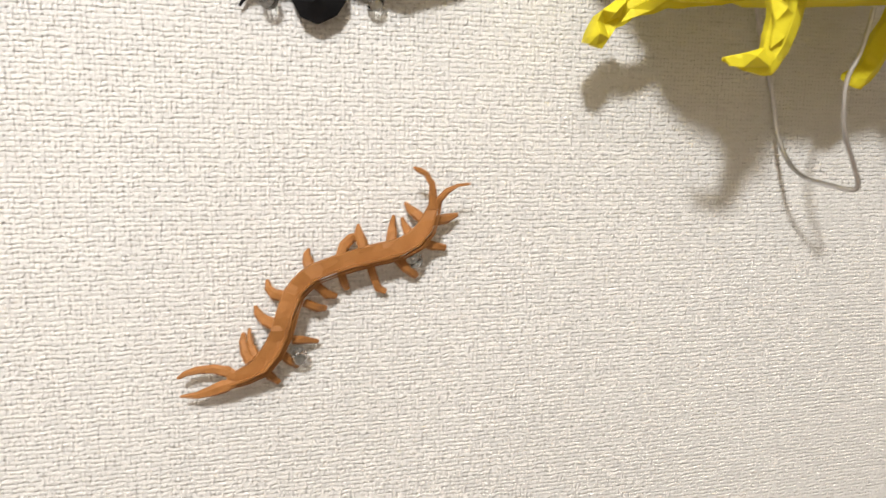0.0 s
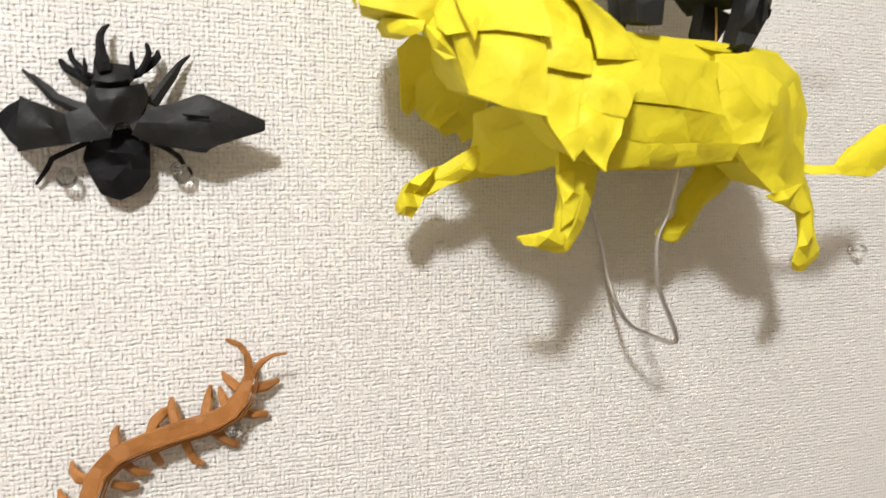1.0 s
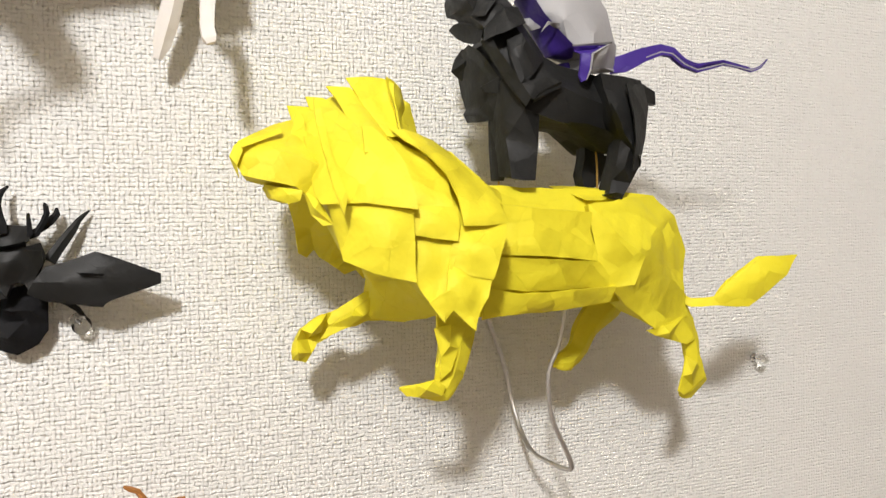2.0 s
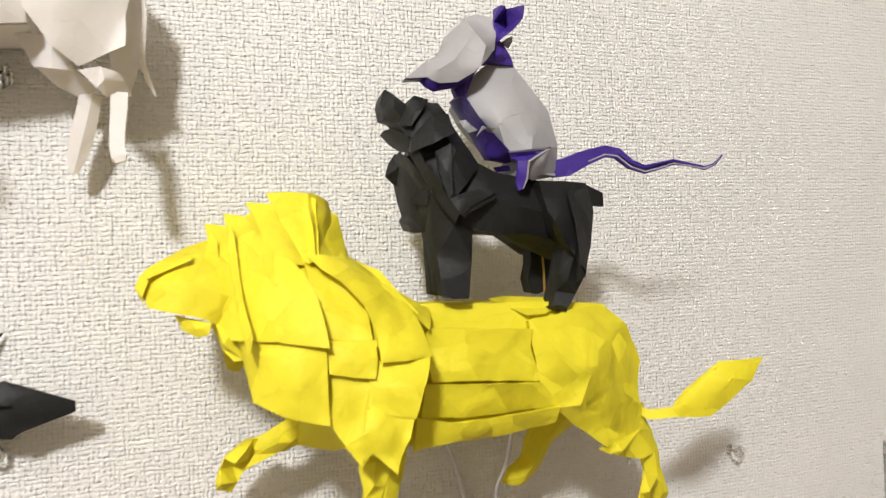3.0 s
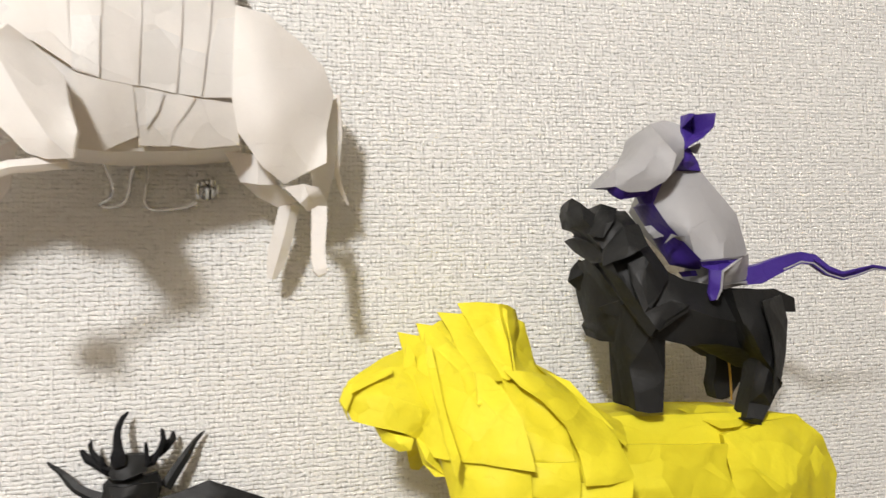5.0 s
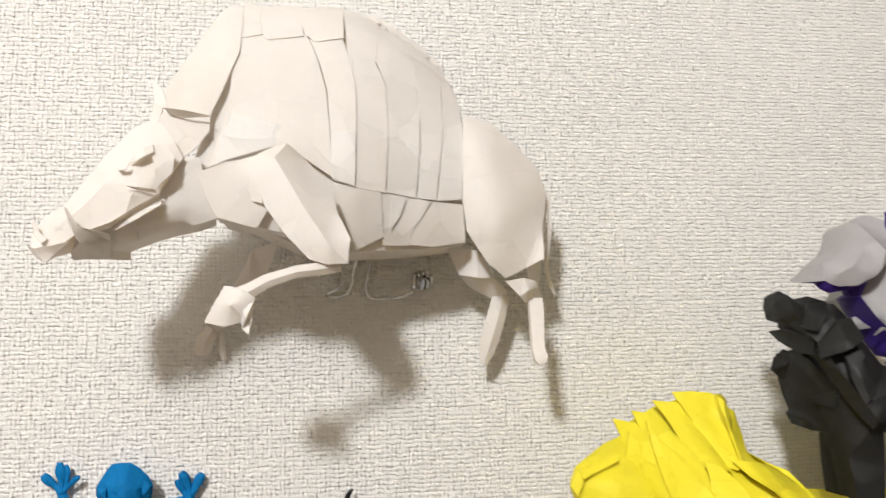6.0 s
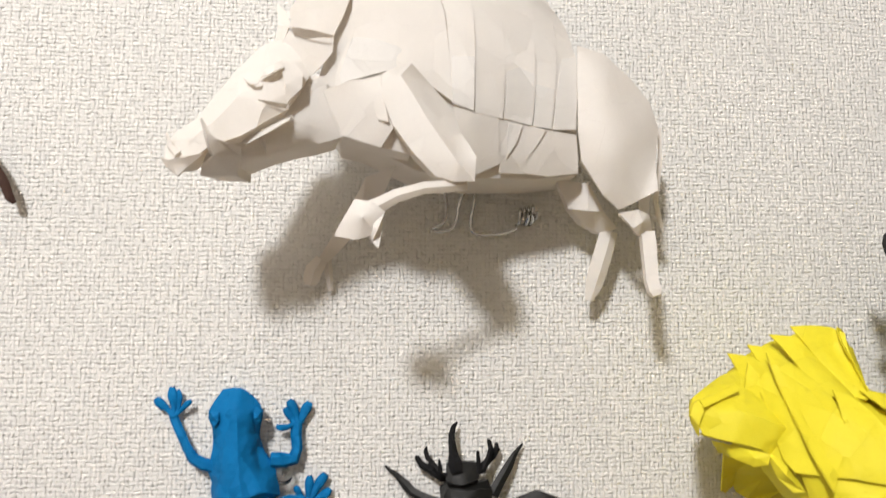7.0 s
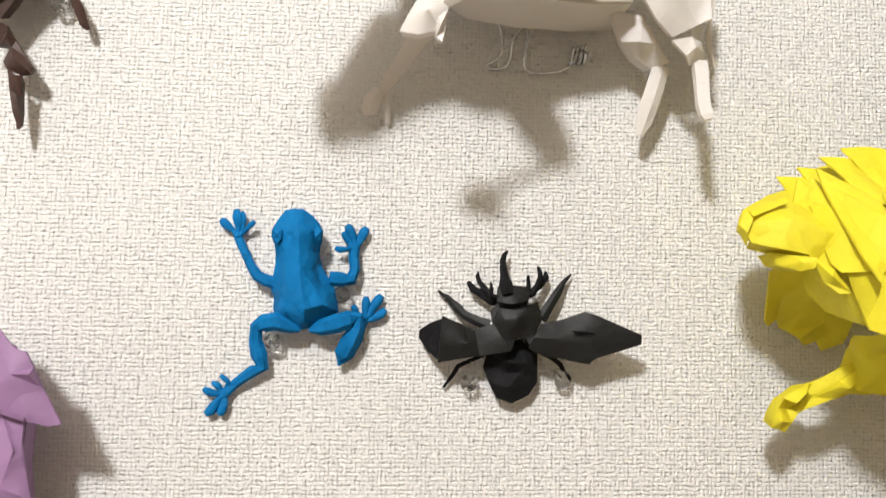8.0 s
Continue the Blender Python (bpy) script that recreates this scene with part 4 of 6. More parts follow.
limb(rat, "tail", PURPLE, [(8.4, 76.0, 4.0, 4.7), (13.4, 80.0, 4.8, 5.1), (20.9, 83.0, 8.4, 4.1), (29.3, 84.0, 10.8, 3.2), (34.3, 85.0, 9.8, 2.8), (40.0, 86.0, 5.3, 2.5), (46.4, 87.0, 3.0, 2.1), (52.1, 88.0, 4.3, 1.9), (59.9, 88.0, 6.0, 1.3), (68.0, 88.0, 5.1, 1.1), (75.6, 88.0, 3.7, 1.0), (80.8, 88.0, 5.4, 0.9), (85.0, 88.0, 9.3, 0.4)], sides=4, flat=0.55, crumple=0.35, label='long wavy violet tail', turn=0.5)
limb(rat, "fold_edge", GREY, [(19.1, 88.0, 6.2, 0.3), (27.0, 88.0, 9.1, 0.3), (31.9, 89.0, 8.4, 0.3), (37.5, 90.0, 4.0, 0.3), (44.4, 90.0, 2.0, 0.3), (49.9, 91.0, 3.2, 0.3), (58.5, 90.0, 5.5, 0.3), (66.5, 90.0, 4.5, 0.3), (74.0, 90.0, 3.4, 0.3), (79.1, 90.0, 5.0, 0.2), (82.4, 90.0, 8.7, 0.2)], sides=4, flat=0.6, crumple=0.1, label='pale raw edge of the tail')
limb(rat, "tail_fold", PURPLE, [(33.0, 88.0, 10.0, 0.5), (38.2, 89.0, 6.3, 0.5), (44.5, 90.0, 4.1, 0.5), (58.5, 90.0, 6.9, 0.4), (72.9, 90.0, 4.5, 0.3)], sides=4, flat=0.6, crumple=0.2, label='pale edge of the tail fold')

# white paper boar

boar = thing("paper_boar", -0.05, 1.69, "white folded washi paper boar hung on the wall by a wire", "paper figure", "paper animals on the wall")


def boar_depth(x, z):
    """How far the boar's rounded flank stands off the wall, in mm."""
    base = float(np.interp(x, (-80, -55, -5, 32, 46, 85), (72, 68, 63, 50, 45, 38)))
    top = 98 - 0.0078 * max(0, x + 22) ** 2 - 0.002 * max(0, -22 - x) ** 2
    if z > 15:
        return base * math.sqrt(1 - 0.9 * min(1.0, (z - 15) / (top - 15)) ** 2)
    return base * math.sqrt(1 - 0.3 * min(1.2, (15 - z) / 38) ** 2)


skin(boar, "body", WHITE, [(-49.8, 98.2, 0), (-32.5, 94.7, 0), (-12.5, 99, 0), (9.2, 95.3, 0), (24.8, 85.8, 0), (39.2, 73.5, 0), (42.5, 54.2, 0), (43.3, 37.6, 0), (42.3, 3.3, 0), (43.2, -14.3, 0), (23.9, -17.2, 0), (-4, -19.1, 0), (-25.8, -17.4, 0), (-46.7, -8.3, 0), (-56.5, -6.5, 0), (-65.8, 11, 0), (-61.1, 26.2, 0), (-53.6, 50.1, 0), (-50.4, 65.4, 0)], boar_depth, lift=-2.5, back=34)
skin(boar, "shoulder_plate", WHITE, [(-50.5, 71.7, 0), (-36.8, 73.8, 0), (-23.3, 72.4, 0.34), (-18.7, 59.1, 0.48), (-15.5, 45.8, 0.54), (-14, 28.3, 0.54), (-12.9, 8.8, 0.54), (-24.9, 16.8, 0.27), (-36.3, 19.9, 0.2), (-52.6, 14.2, 0.2), (-64, 8.8, 0.2), (-57.6, 17.1, 0), (-52.5, 33.8, -0.14), (-51.6, 57.2, -0.14)], boar_depth, lift=0.17, back=0.6, label="broad white shoulder panel")
skin(boar, "shoulder_fold", DOUBLED_DIM, [(-51.8, 32, 0.06), (-42.6, 31.9, 0.12), (-34.3, 29.7, 0.06), (-25.9, 24.1, 0.16), (-34.2, 20.7, 0.18), (-52.5, 14.5, 0.18), (-63.4, 9.1, 0.16), (-56.2, 17.4, 0.06)], boar_depth, lift=0.42, back=0.5)
skin(boar, "crest_pleat", WHITE, [(-55.2, 86.9, 0), (-49.6, 97.9, 0), (-43.7, 88.7, 0.2), (-41.2, 70.8, 0.41), (-51.1, 67.9, 0.27), (-50.7, 74.8, 0)], boar_depth, lift=0.5, back=0.6)
skin(boar, "crest_pleat", WHITE, [(-43.7, 89.3, 0), (-34.9, 93.7, 0), (-26.2, 93.6, 0.27), (-24.5, 71.2, 0.54), (-38.9, 68, 0.34), (-41.2, 71.5, 0)], boar_depth, lift=0.42, back=0.6)
skin(boar, "crest_pleat", WHITE, [(-26.8, 89.5, 0), (-15.4, 95.6, 0), (-7.6, 93.6, 0.27), (-7.9, 71.7, 0.54), (-19.4, 68.3, 0.34), (-24.2, 72.7, 0)], boar_depth, lift=0.42, back=0.6)
skin(boar, "back_pleat", WHITE, [(-22.2, 69.7, 0.07), (-8.5, 72.8, 0.2), (-5.8, 59, 0.54), (-3.5, 48.6, 0.68), (-3.3, 27.6, 0.71), (-4.2, 5.3, 0.71), (-12.9, 7.9, 0.17), (-13.8, 27.5, 0.07), (-15, 46.3, 0.07), (-18.2, 59.1, 0.07)], boar_depth, lift=0.34, back=0.6)
skin(boar, "back_pleat", WHITE, [(-7.5, 89.2, 0.1), (9.1, 93.8, 0.27), (7.1, 74.7, 0.41), (5.3, 60.6, 0.61), (9.1, 49.8, 0.68), (9.5, 29.1, 0.71), (8.1, 3.9, 0.71), (-3.8, 5.1, 0.07), (-3.5, 28.2, 0), (-3.8, 49.4, 0), (-6.5, 60.2, 0)], boar_depth, lift=0.21, back=0.6)
skin(boar, "back_pleat", WHITE, [(8.4, 84.6, 0), (24.5, 82.9, 0.27), (22.5, 51.5, 0.48), (23.2, 35.8, 0.61), (22.6, 19.1, 0.68), (20.9, 2.4, 0.68), (8.4, 4.1, 0.07), (9.3, 29.7, 0), (9.2, 50.6, 0), (5.6, 61.5, 0)], boar_depth, lift=0.08, back=0.6)
skin(boar, "back_pleat", WHITE, [(24.4, 83.2, 0), (35.9, 74.8, 0.2), (34.1, 51.4, 0.41), (32.9, 29.2, 0.61), (29.8, 2.2, 0.68), (21.2, 2.6, 0.07), (22.7, 25.4, 0), (23, 38.8, 0), (22.6, 52.1, 0)], boar_depth, lift=0.0, back=0.6)
skin(boar, "back_pleat", WHITE, [(35.6, 75, 0), (40.9, 50.7, 0.17), (42.8, 36.5, 0.27), (41.4, 3.1, 0.34), (29.7, 2.2, 0.1), (32.4, 22.9, 0), (34.3, 49, 0)], boar_depth, lift=-0.13, back=0.6)
# These patches take the greyer copy, standing for less light coming through.
skin(boar, "pleat_fold", DOUBLED_DIM, [(-13.1, 27.1, 0.07), (-3.7, 27.5, 0.71), (-4.4, 5.7, 0.71), (-12.7, 8.3, 0.17)], boar_depth, lift=0.5, back=0.5)
skin(boar, "pleat_fold", DOUBLED_DIM, [(10, 23.6, 0.1), (15.6, 26.4, 0.27), (22.2, 24.1, 0.61), (20.6, 2.6, 0.68), (9, 4.2, 0.14)], boar_depth, lift=0.38, back=0.5)
skin(boar, "pleat_fold", DOUBLED_DIM, [(22.6, 20.3, 0.1), (31.1, 19, 0.48), (29.5, 2.3, 0.61), (21.6, 2.7, 0.14)], boar_depth, lift=0.25, back=0.5)
skin(boar, "pleat_fold", DOUBLED_DIM, [(35.9, 34, 0), (42.7, 36.4, 0.27), (41.8, 21.1, 0.34), (40.9, 3.5, 0.34), (30.8, 2.2, 0.2), (31.8, 13.3, 0.27), (33.4, 22.7, 0.34)], boar_depth, lift=0.21, back=0.5)
skin(boar, "belly_fold", WHITE, [(-12.4, 6.9, 0.07), (-3.6, 4.9, 0.14), (6.3, 3.9, 0.54), (6.8, -4, 0.61), (7.4, -13.5, 0.41), (0.1, -17, 0.2), (-4.7, -19.6, 0), (-7.1, -10.6, 0.07), (-10.2, -3.7, 0.07)], boar_depth, lift=0.25, back=0.6)
skin(boar, "belly_fold", WHITE, [(6.1, 4, 0), (17.6, 3.1, 0.27), (27.4, 1.6, 0.61), (23.2, -5.2, 0.61), (19.6, -10.1, 0.48), (18, -16.4, 0.2), (7.4, -16.7, 0.07), (6.6, -3.7, 0.07)], boar_depth, lift=0.08, back=0.6)
skin(boar, "belly_fold", WHITE, [(22.9, 2, 0.07), (41.4, 1.3, 0.34), (42.6, -8.5, 0.34), (42.9, -14.2, 0.17), (28.2, -16.5, 0.1), (18.1, -15.9, 0.07), (19.8, -8.6, 0.07)], boar_depth, lift=-0.08, back=0.6)
skin(boar, "belly_flap", DOUBLED_DIM, [(10.6, 2.4, 0.07), (16.6, 1.8, 0.2), (14.3, -4.8, 0.27), (10.3, -10.8, 0.07)], boar_depth, lift=0.76, back=0.5)
skin(boar, "neck_plate", WHITE, [(-51.1, 98.6, -0.2), (-57.2, 90, -0.2), (-61.7, 74.9, -0.12), (-66.5, 61.6, 0), (-71.4, 50, 0), (-75.5, 41.7, 0.08), (-74.6, 32.4, 0.16), (-66.6, 31, 0.28), (-59.1, 30.9, 0.4), (-55.3, 40.6, 0.44), (-52.4, 50.5, 0.44), (-49.4, 60.3, 0.36), (-49.2, 74.3, 0.1)], boar_depth, lift=0.92, back=0.7, label="white neck panel behind the ear")
skin(boar, "neck_plate", WHITE, [(-79, 25, 0), (-75.5, 32.2, 0), (-66.8, 30.7, -0.08), (-58.8, 31, 0.04), (-59, 24.9, 0.32), (-63.3, 18.6, 0.4), (-68.8, 13.3, 0.44), (-71.6, 14.6, 0.32), (-75.7, 20.8, 0.16)], boar_depth, lift=0.84, back=0.7, label="white neck panel below the ear fold")
relief(boar, "hip", WHITE, [(42.5, 47, 39.6), (54.5, 45, 37.3), (67.3, 41, 27.8), (76.5, 38, 18.9), (80.5, 37, 7.5), (76.9, 42, -8.1), (76.3, 45, -21.5), (67.6, 45, -25.9), (59.8, 43, -29.8), (51.9, 47, -23.7), (42.6, 49, -10.3), (40.9, 51, 1.9)], [(51.7, 53, 15.4), (55.2, 54, -7.6), (64.8, 50, 2.2)], deep=5, shrink=0.93, crumple=0.4, rounds=3, label="flat white hip panel with a cut lower edge")
relief(boar, "inner_thigh", WHITE, [(70.3, 38, -22.1), (75.9, 37, -9.3), (79.3, 34, 5.2), (83.3, 30, 9.2), (83.4, 24, -6.3), (81.3, 22, -22.3), (77.1, 28, -36.9), (71.6, 36, -32.4)], deep=1.0, crumple=0.3, rounds=1)
relief(boar, "ear", WHITE, [(-81.3, 61.0, 47.1), (-77.5, 64.0, 42.5), (-74.5, 69.0, 34.6), (-72.1, 72.0, 31.8), (-75.6, 71.0, 33.3), (-78.0, 71.0, 25.5), (-80.8, 67.0, 29.3), (-79.9, 66.0, 36.4)], deep=0.9, crumple=0.4, label='small white pricked ear')
relief(boar, "ear", WHITE, [(-74.5, 74.0, 32.4), (-66.1, 75.0, 31.1), (-58.8, 73.0, 30.1), (-68.4, 72.0, 29.4), (-73.6, 72.0, 31.0)], deep=1.2, crumple=0.3, label='thin white ear fold')
relief(boar, "head", WHITE, [(-117.6, 77.0, -15.1), (-114.1, 77.0, -9.7), (-107.2, 78.0, -5.6), (-99.9, 75.0, 5.9), (-93.2, 74.0, 15.3), (-85.3, 71.0, 25.4), (-78.3, 70.0, 28.9), (-71.3, 76.0, 20.8), (-67.0, 78.0, 12.7), (-69.7, 81.0, 6.0), (-74.2, 82.0, -1.2), (-84.8, 84.0, -8.8), (-96.8, 85.0, -15.8), (-100.8, 85.0, -16.2), (-107.4, 83.0, -20.7), (-112.6, 80.0, -25.4), (-117.1, 79.0, -21.1)], [(-90.4, 85.0, 3.0), (-76.4, 82.0, 13.6), (-99.0, 86.0, -7.8), (-82.7, 86.0, -2.9), (-73.2, 83.0, 7.5), (-107.4, 84.0, -14.2)], deep=16, shrink=0.78, crumple=0.6, rounds=6, label='long white snout and face')
relief(boar, "cheek", WHITE, [(-77.4, 79.0, 19.9), (-72.8, 81.0, 16.9), (-69.0, 83.0, 11.5), (-69.3, 84.0, 5.7), (-73.4, 85.0, 1.2), (-74.4, 85.0, -0.8), (-74.8, 86.0, 5.8), (-76.4, 84.0, 12.1)], deep=0.9, crumple=0.3)
relief(boar, "cheek", WHITE, [(-84.2, 88.0, 0.1), (-74.3, 86.0, -0.9), (-74.6, 84.0, -1.7), (-80.9, 86.0, -1.0)], deep=0.8, crumple=0.1)
relief(boar, "jaw", WHITE, [(-106.4, 71.0, -23.5), (-102.4, 80.0, -17.4), (-92.7, 81.0, -12.8), (-85.4, 81.0, -8.9), (-74.5, 80.0, -1.4), (-70.3, 77.0, 7.8), (-68.2, 75.0, 13.3), (-61.6, 74.0, 13.7), (-59.5, 74.0, 3.5), (-55.6, 72.0, -8.6), (-63.7, 73.0, -11.6), (-73.4, 73.0, -13.8), (-82.7, 72.0, -16.5), (-92.6, 70.0, -20.2), (-93.4, 66.0, -23.2)], [(-74.3, 80.0, -8.7), (-91.4, 78.0, -17.2), (-65.3, 77.0, -3.2), (-81.9, 79.0, -13.4)], deep=20, shrink=0.88, crumple=0.4, rounds=4)
relief(boar, "lip_fold", WHITE, [(-100.2, 87.0, -16.8), (-89.5, 87.0, -12.7), (-73.3, 85.0, -2.3), (-76.0, 82.0, -4.1), (-85.9, 83.0, -10.5), (-87.3, 82.0, -12.9), (-96.8, 85.0, -16.2)], deep=0.7, crumple=0.2)
limb(boar, "tusk", WHITE, [(-95.9, 74.0, -19.5, 3.0), (-98.8, 84.0, -17.6, 2.5), (-100.2, 90.0, -14.0, 1.6), (-102.1, 93.0, -8.6, 0.4)], sides=4, flat=0.5, crumple=0.2, label='curved white tusk')
limb(boar, "tusk", WHITE, [(-111.9, 82.0, -18.6, 1.8), (-114.6, 82.0, -15.8, 1.4), (-115.9, 82.0, -11.0, 0.4)], sides=4, flat=0.5, crumple=0.2, label='curved white tusk')
relief(boar, "nostril_fold", WHITE, [(-118.0, 81.0, -19.8), (-114.3, 84.0, -21.3), (-107.2, 87.0, -20.5), (-102.0, 88.0, -19.4), (-107.1, 84.0, -22.6), (-111.6, 82.0, -26.4), (-116.4, 80.0, -22.8)], deep=1.0, crumple=0.3)
relief(boar, "throat", WHITE, [(-62.9, 74.0, 8.3), (-50.0, 76.0, 11.3), (-36.1, 76.0, 16.0), (-32.9, 76.0, -5.3), (-30.1, 72.0, -14.4), (-42.1, 72.0, -11.6), (-55.6, 72.0, -8.6), (-59.8, 74.0, -0.6)], deep=12, crumple=0.4, rounds=3)
relief(boar, "chest_panel", WHITE, [(-62.1, 77.5, 7.2), (-51.8, 78.2, 11.2), (-41.6, 78.5, 12.3), (-40.3, 79.5, 3.5), (-36, 79, -5.8), (-40.8, 75.5, -12.9), (-47.9, 75, -10.8), (-55, 75, -8.8)], deep=0.7, crumple=0.3, rounds=1)
relief(boar, "chest_panel", WHITE, [(-53.7, 77.9, 10.3), (-41.5, 78.9, 12.6), (-39.9, 80.3, 3.3), (-38.3, 80.8, -4.6), (-41.8, 78.9, -3.5), (-44.6, 78.5, 4.6)], deep=0.6, crumple=0.2, rounds=1)
relief(boar, "eye_fold", WHITE, [(-84.2, 84.2, 8.8), (-82.1, 85.2, 11.9), (-79.5, 84.7, 14.2), (-76.5, 82.7, 16.1), (-75.7, 84.7, 13), (-78.3, 86.7, 11), (-80.8, 86.7, 9.4)], deep=0.6, crumple=0.1, rounds=1, label="small arched eye fold")
relief(boar, "brow_fold", WHITE, [(-90.1, 83, 9.2), (-85.5, 86.5, 7), (-83.7, 86.5, 8.2), (-84.2, 87, 6.1), (-86.9, 86.5, 5.8)], deep=0.6, crumple=0.1, rounds=1)
relief(boar, "jaw_fold", WHITE, [(-90.5, 82.5, -13.5), (-84.8, 84, -10.7), (-78.9, 84, -7.6), (-73.2, 82, -3.7), (-73.5, 83.5, -5.9), (-81, 84.5, -11.1), (-88.1, 83.5, -14.8)], deep=0.6, crumple=0.2, rounds=1)
relief(boar, "tusk_base", WHITE, [(-102.4, 92, -9.3), (-100.3, 92.5, -13.5), (-97.4, 90, -15), (-89.9, 85, -16.5), (-90.5, 80, -18.4), (-93.4, 68, -22.8), (-105.9, 70, -23.8), (-104.6, 78, -21.8), (-98.4, 88, -19.9), (-99.9, 91, -17)], deep=0.8, crumple=0.2, rounds=1, label="folded lip that carries the tusk")
relief(boar, "front_leg", WHITE, [(-40.6, 82.0, 12.5), (-35.6, 80.0, 16.1), (-29.7, 77.0, 18.7), (-22.9, 71.0, 13.8), (-13.7, 72.0, 3.2), (-11.1, 77.0, -7.0), (-6.7, 86.0, -18.2), (-7.6, 88.0, -27.7), (-14.9, 88.0, -27.9), (-21.5, 87.0, -26.0), (-29.1, 86.0, -17.8), (-36.8, 85.0, -6.8), (-40.5, 84.0, 3.6)], [(-34.0, 83.0, 11.9), (-22.4, 88.0, -8.7), (-14.0, 91.0, -21.7)], deep=16, shrink=0.85, crumple=0.35, rounds=4)
limb(boar, "shin", WHITE, [(-10.3, 83.0, -27.7, 2.7), (-16.6, 85.0, -28.8, 2.5), (-26.3, 87.0, -30.2, 2.3), (-35.7, 89.0, -33.4, 2.4), (-41.2, 90.0, -36.6, 2.6), (-46.6, 91.0, -39.4, 3.1)], sides=5, flat=0.7, crumple=0.4)
relief(boar, "hoof", WHITE, [(-50.0, 91.0, -35.3), (-43.8, 93.0, -36.7), (-40.0, 92.0, -39.8), (-42.5, 92.0, -47.5), (-50.3, 90.0, -49.1), (-56.7, 88.0, -47.5), (-54.0, 90.0, -42.0)], [(-47.2, 96.0, -42.3)], deep=8, shrink=0.85, crumple=0.4)
relief(boar, "toe", WHITE, [(-44.7, 92.0, -41.3), (-40.0, 92.0, -40.4), (-40.7, 92.0, -46.8), (-41.8, 92.0, -52.3), (-44.0, 91.0, -50.1), (-45.9, 91.0, -46.7)], [(-42.4, 95.0, -46.8)], deep=5, shrink=0.85, crumple=0.2)
relief(boar, "front_leg", WHITE, [(-34.0, 50.0, -14.0), (-46.0, 40.0, -17.0), (-54.0, 26.0, -30.0), (-61.5, 15.0, -41.0), (-67.0, 10.0, -48.5), (-64.5, 9.0, -51.5), (-57.5, 13.0, -45.0), (-49.0, 24.0, -36.5), (-41.0, 34.0, -29.5)], [(-56.5, 20.0, -38.0), (-47.0, 36.0, -25.0)], deep=1.5, crumple=0.3, rounds=1, label="far foreleg folded to a slim wedge")
limb(boar, "hoof", WHITE, [(-65.0, 10.0, -48.0, 3.0), (-68.5, 9.5, -52.5, 4.2), (-69.7, 8.5, -57.0, 4.0), (-70.0, 8.0, -59.5, 2.6)], sides=5, flat=0.5, crumple=0.3)
limb(boar, "toe", WHITE, [(-62.6, 9.0, -46.4, 1.9), (-62.0, 6.0, -54.8, 1.9), (-61.0, 3.0, -61.7, 1.2)], sides=5, flat=0.7, crumple=0.2)
relief(boar, "hind_leg", WHITE, [(59.4, 43, -30.9), (67.3, 45, -29.7), (73.2, 41, -30.8), (75.7, 38, -33.8), (78, 33, -38.4), (73.1, 38, -39.5), (68.8, 40, -40.1), (65.9, 43, -37.4)], [(68.8, 47, -34.8)], deep=3, shrink=0.9, crumple=0.3, rounds=1)
limb(boar, "shin", WHITE, [(73.5, 38, -38.4, 4.4), (73.3, 40, -44.3, 4.3), (72.5, 43, -53, 4), (72.2, 45, -59.6, 3.9), (72.9, 46.5, -63.8, 4.1), (73.6, 47, -66, 2.6)], sides=4, flat=0.55, crumple=0.35, turn=0.5, cuts=3)
relief(boar, "hind_leg", WHITE, [(36.5, 30.0, -14.2), (50.1, 32.0, -16.4), (57.5, 30.0, -28.2), (65.1, 24.0, -34.6), (58.6, 20.0, -36.7), (49.6, 22.0, -32.4), (42.7, 26.0, -26.6)], [(49.7, 32.0, -28.3)], deep=8, shrink=0.85, crumple=0.5)
limb(boar, "shin", WHITE, [(62.5, 20.0, -35.3, 4.3), (60.2, 18.0, -44.5, 4.5), (57.9, 16.0, -53.0, 4.5), (55.9, 15.0, -60.3, 4.3), (54.5, 14.0, -66.3, 2.0)], sides=5, flat=0.6, crumple=0.5)
limb(boar, "tail", WHITE, [(83.1, 32.0, 9.1, 1.0), (83.6, 30.0, -6.5, 1.3), (82.1, 27.0, -23.2, 1.3), (84.2, 25.0, -30.4, 1.3), (87.0, 23.0, -35.9, 0.5)], sides=4, flat=0.6, crumple=0.3, label='thin white hanging tail')

# thin wire loops that hold the boar to the wall

boar_wire = thing("wire_holder", -0.03, 1.66, "thin bent steel wire hooked to a pin under the boar", "wire")
limb(boar_wire, "wire", STEEL, [(-38.0, 40.0, 30.0, 0.7), (-36.0, 30.0, 25.0, 0.7), (-31.5, 20.0, 13.0, 0.7), (-28.8, 12.0, 4.5, 0.7), (-29.7, 7.0, -0.8, 0.7), (-36.5, 3.0, -3.2, 0.8), (-31.0, 2.5, -4.6, 0.8), (-24.0, 2.5, -2.4, 0.7), (-22.5, 3.5, 11.5, 0.7), (-17.2, 4.0, 16.9, 0.7), (-15.0, 4.0, 11.5, 0.7), (-17.1, 3.5, 3.3, 0.7), (-17.6, 3.0, -3.8, 0.7), (-13.0, 3.0, -6.0, 0.7), (-0.9, 3.5, -4.8, 0.7), (4.0, 4.5, -2.4, 0.7)], sides=8, flat=1.0, crumple=0, cuts=0, smooth=2)
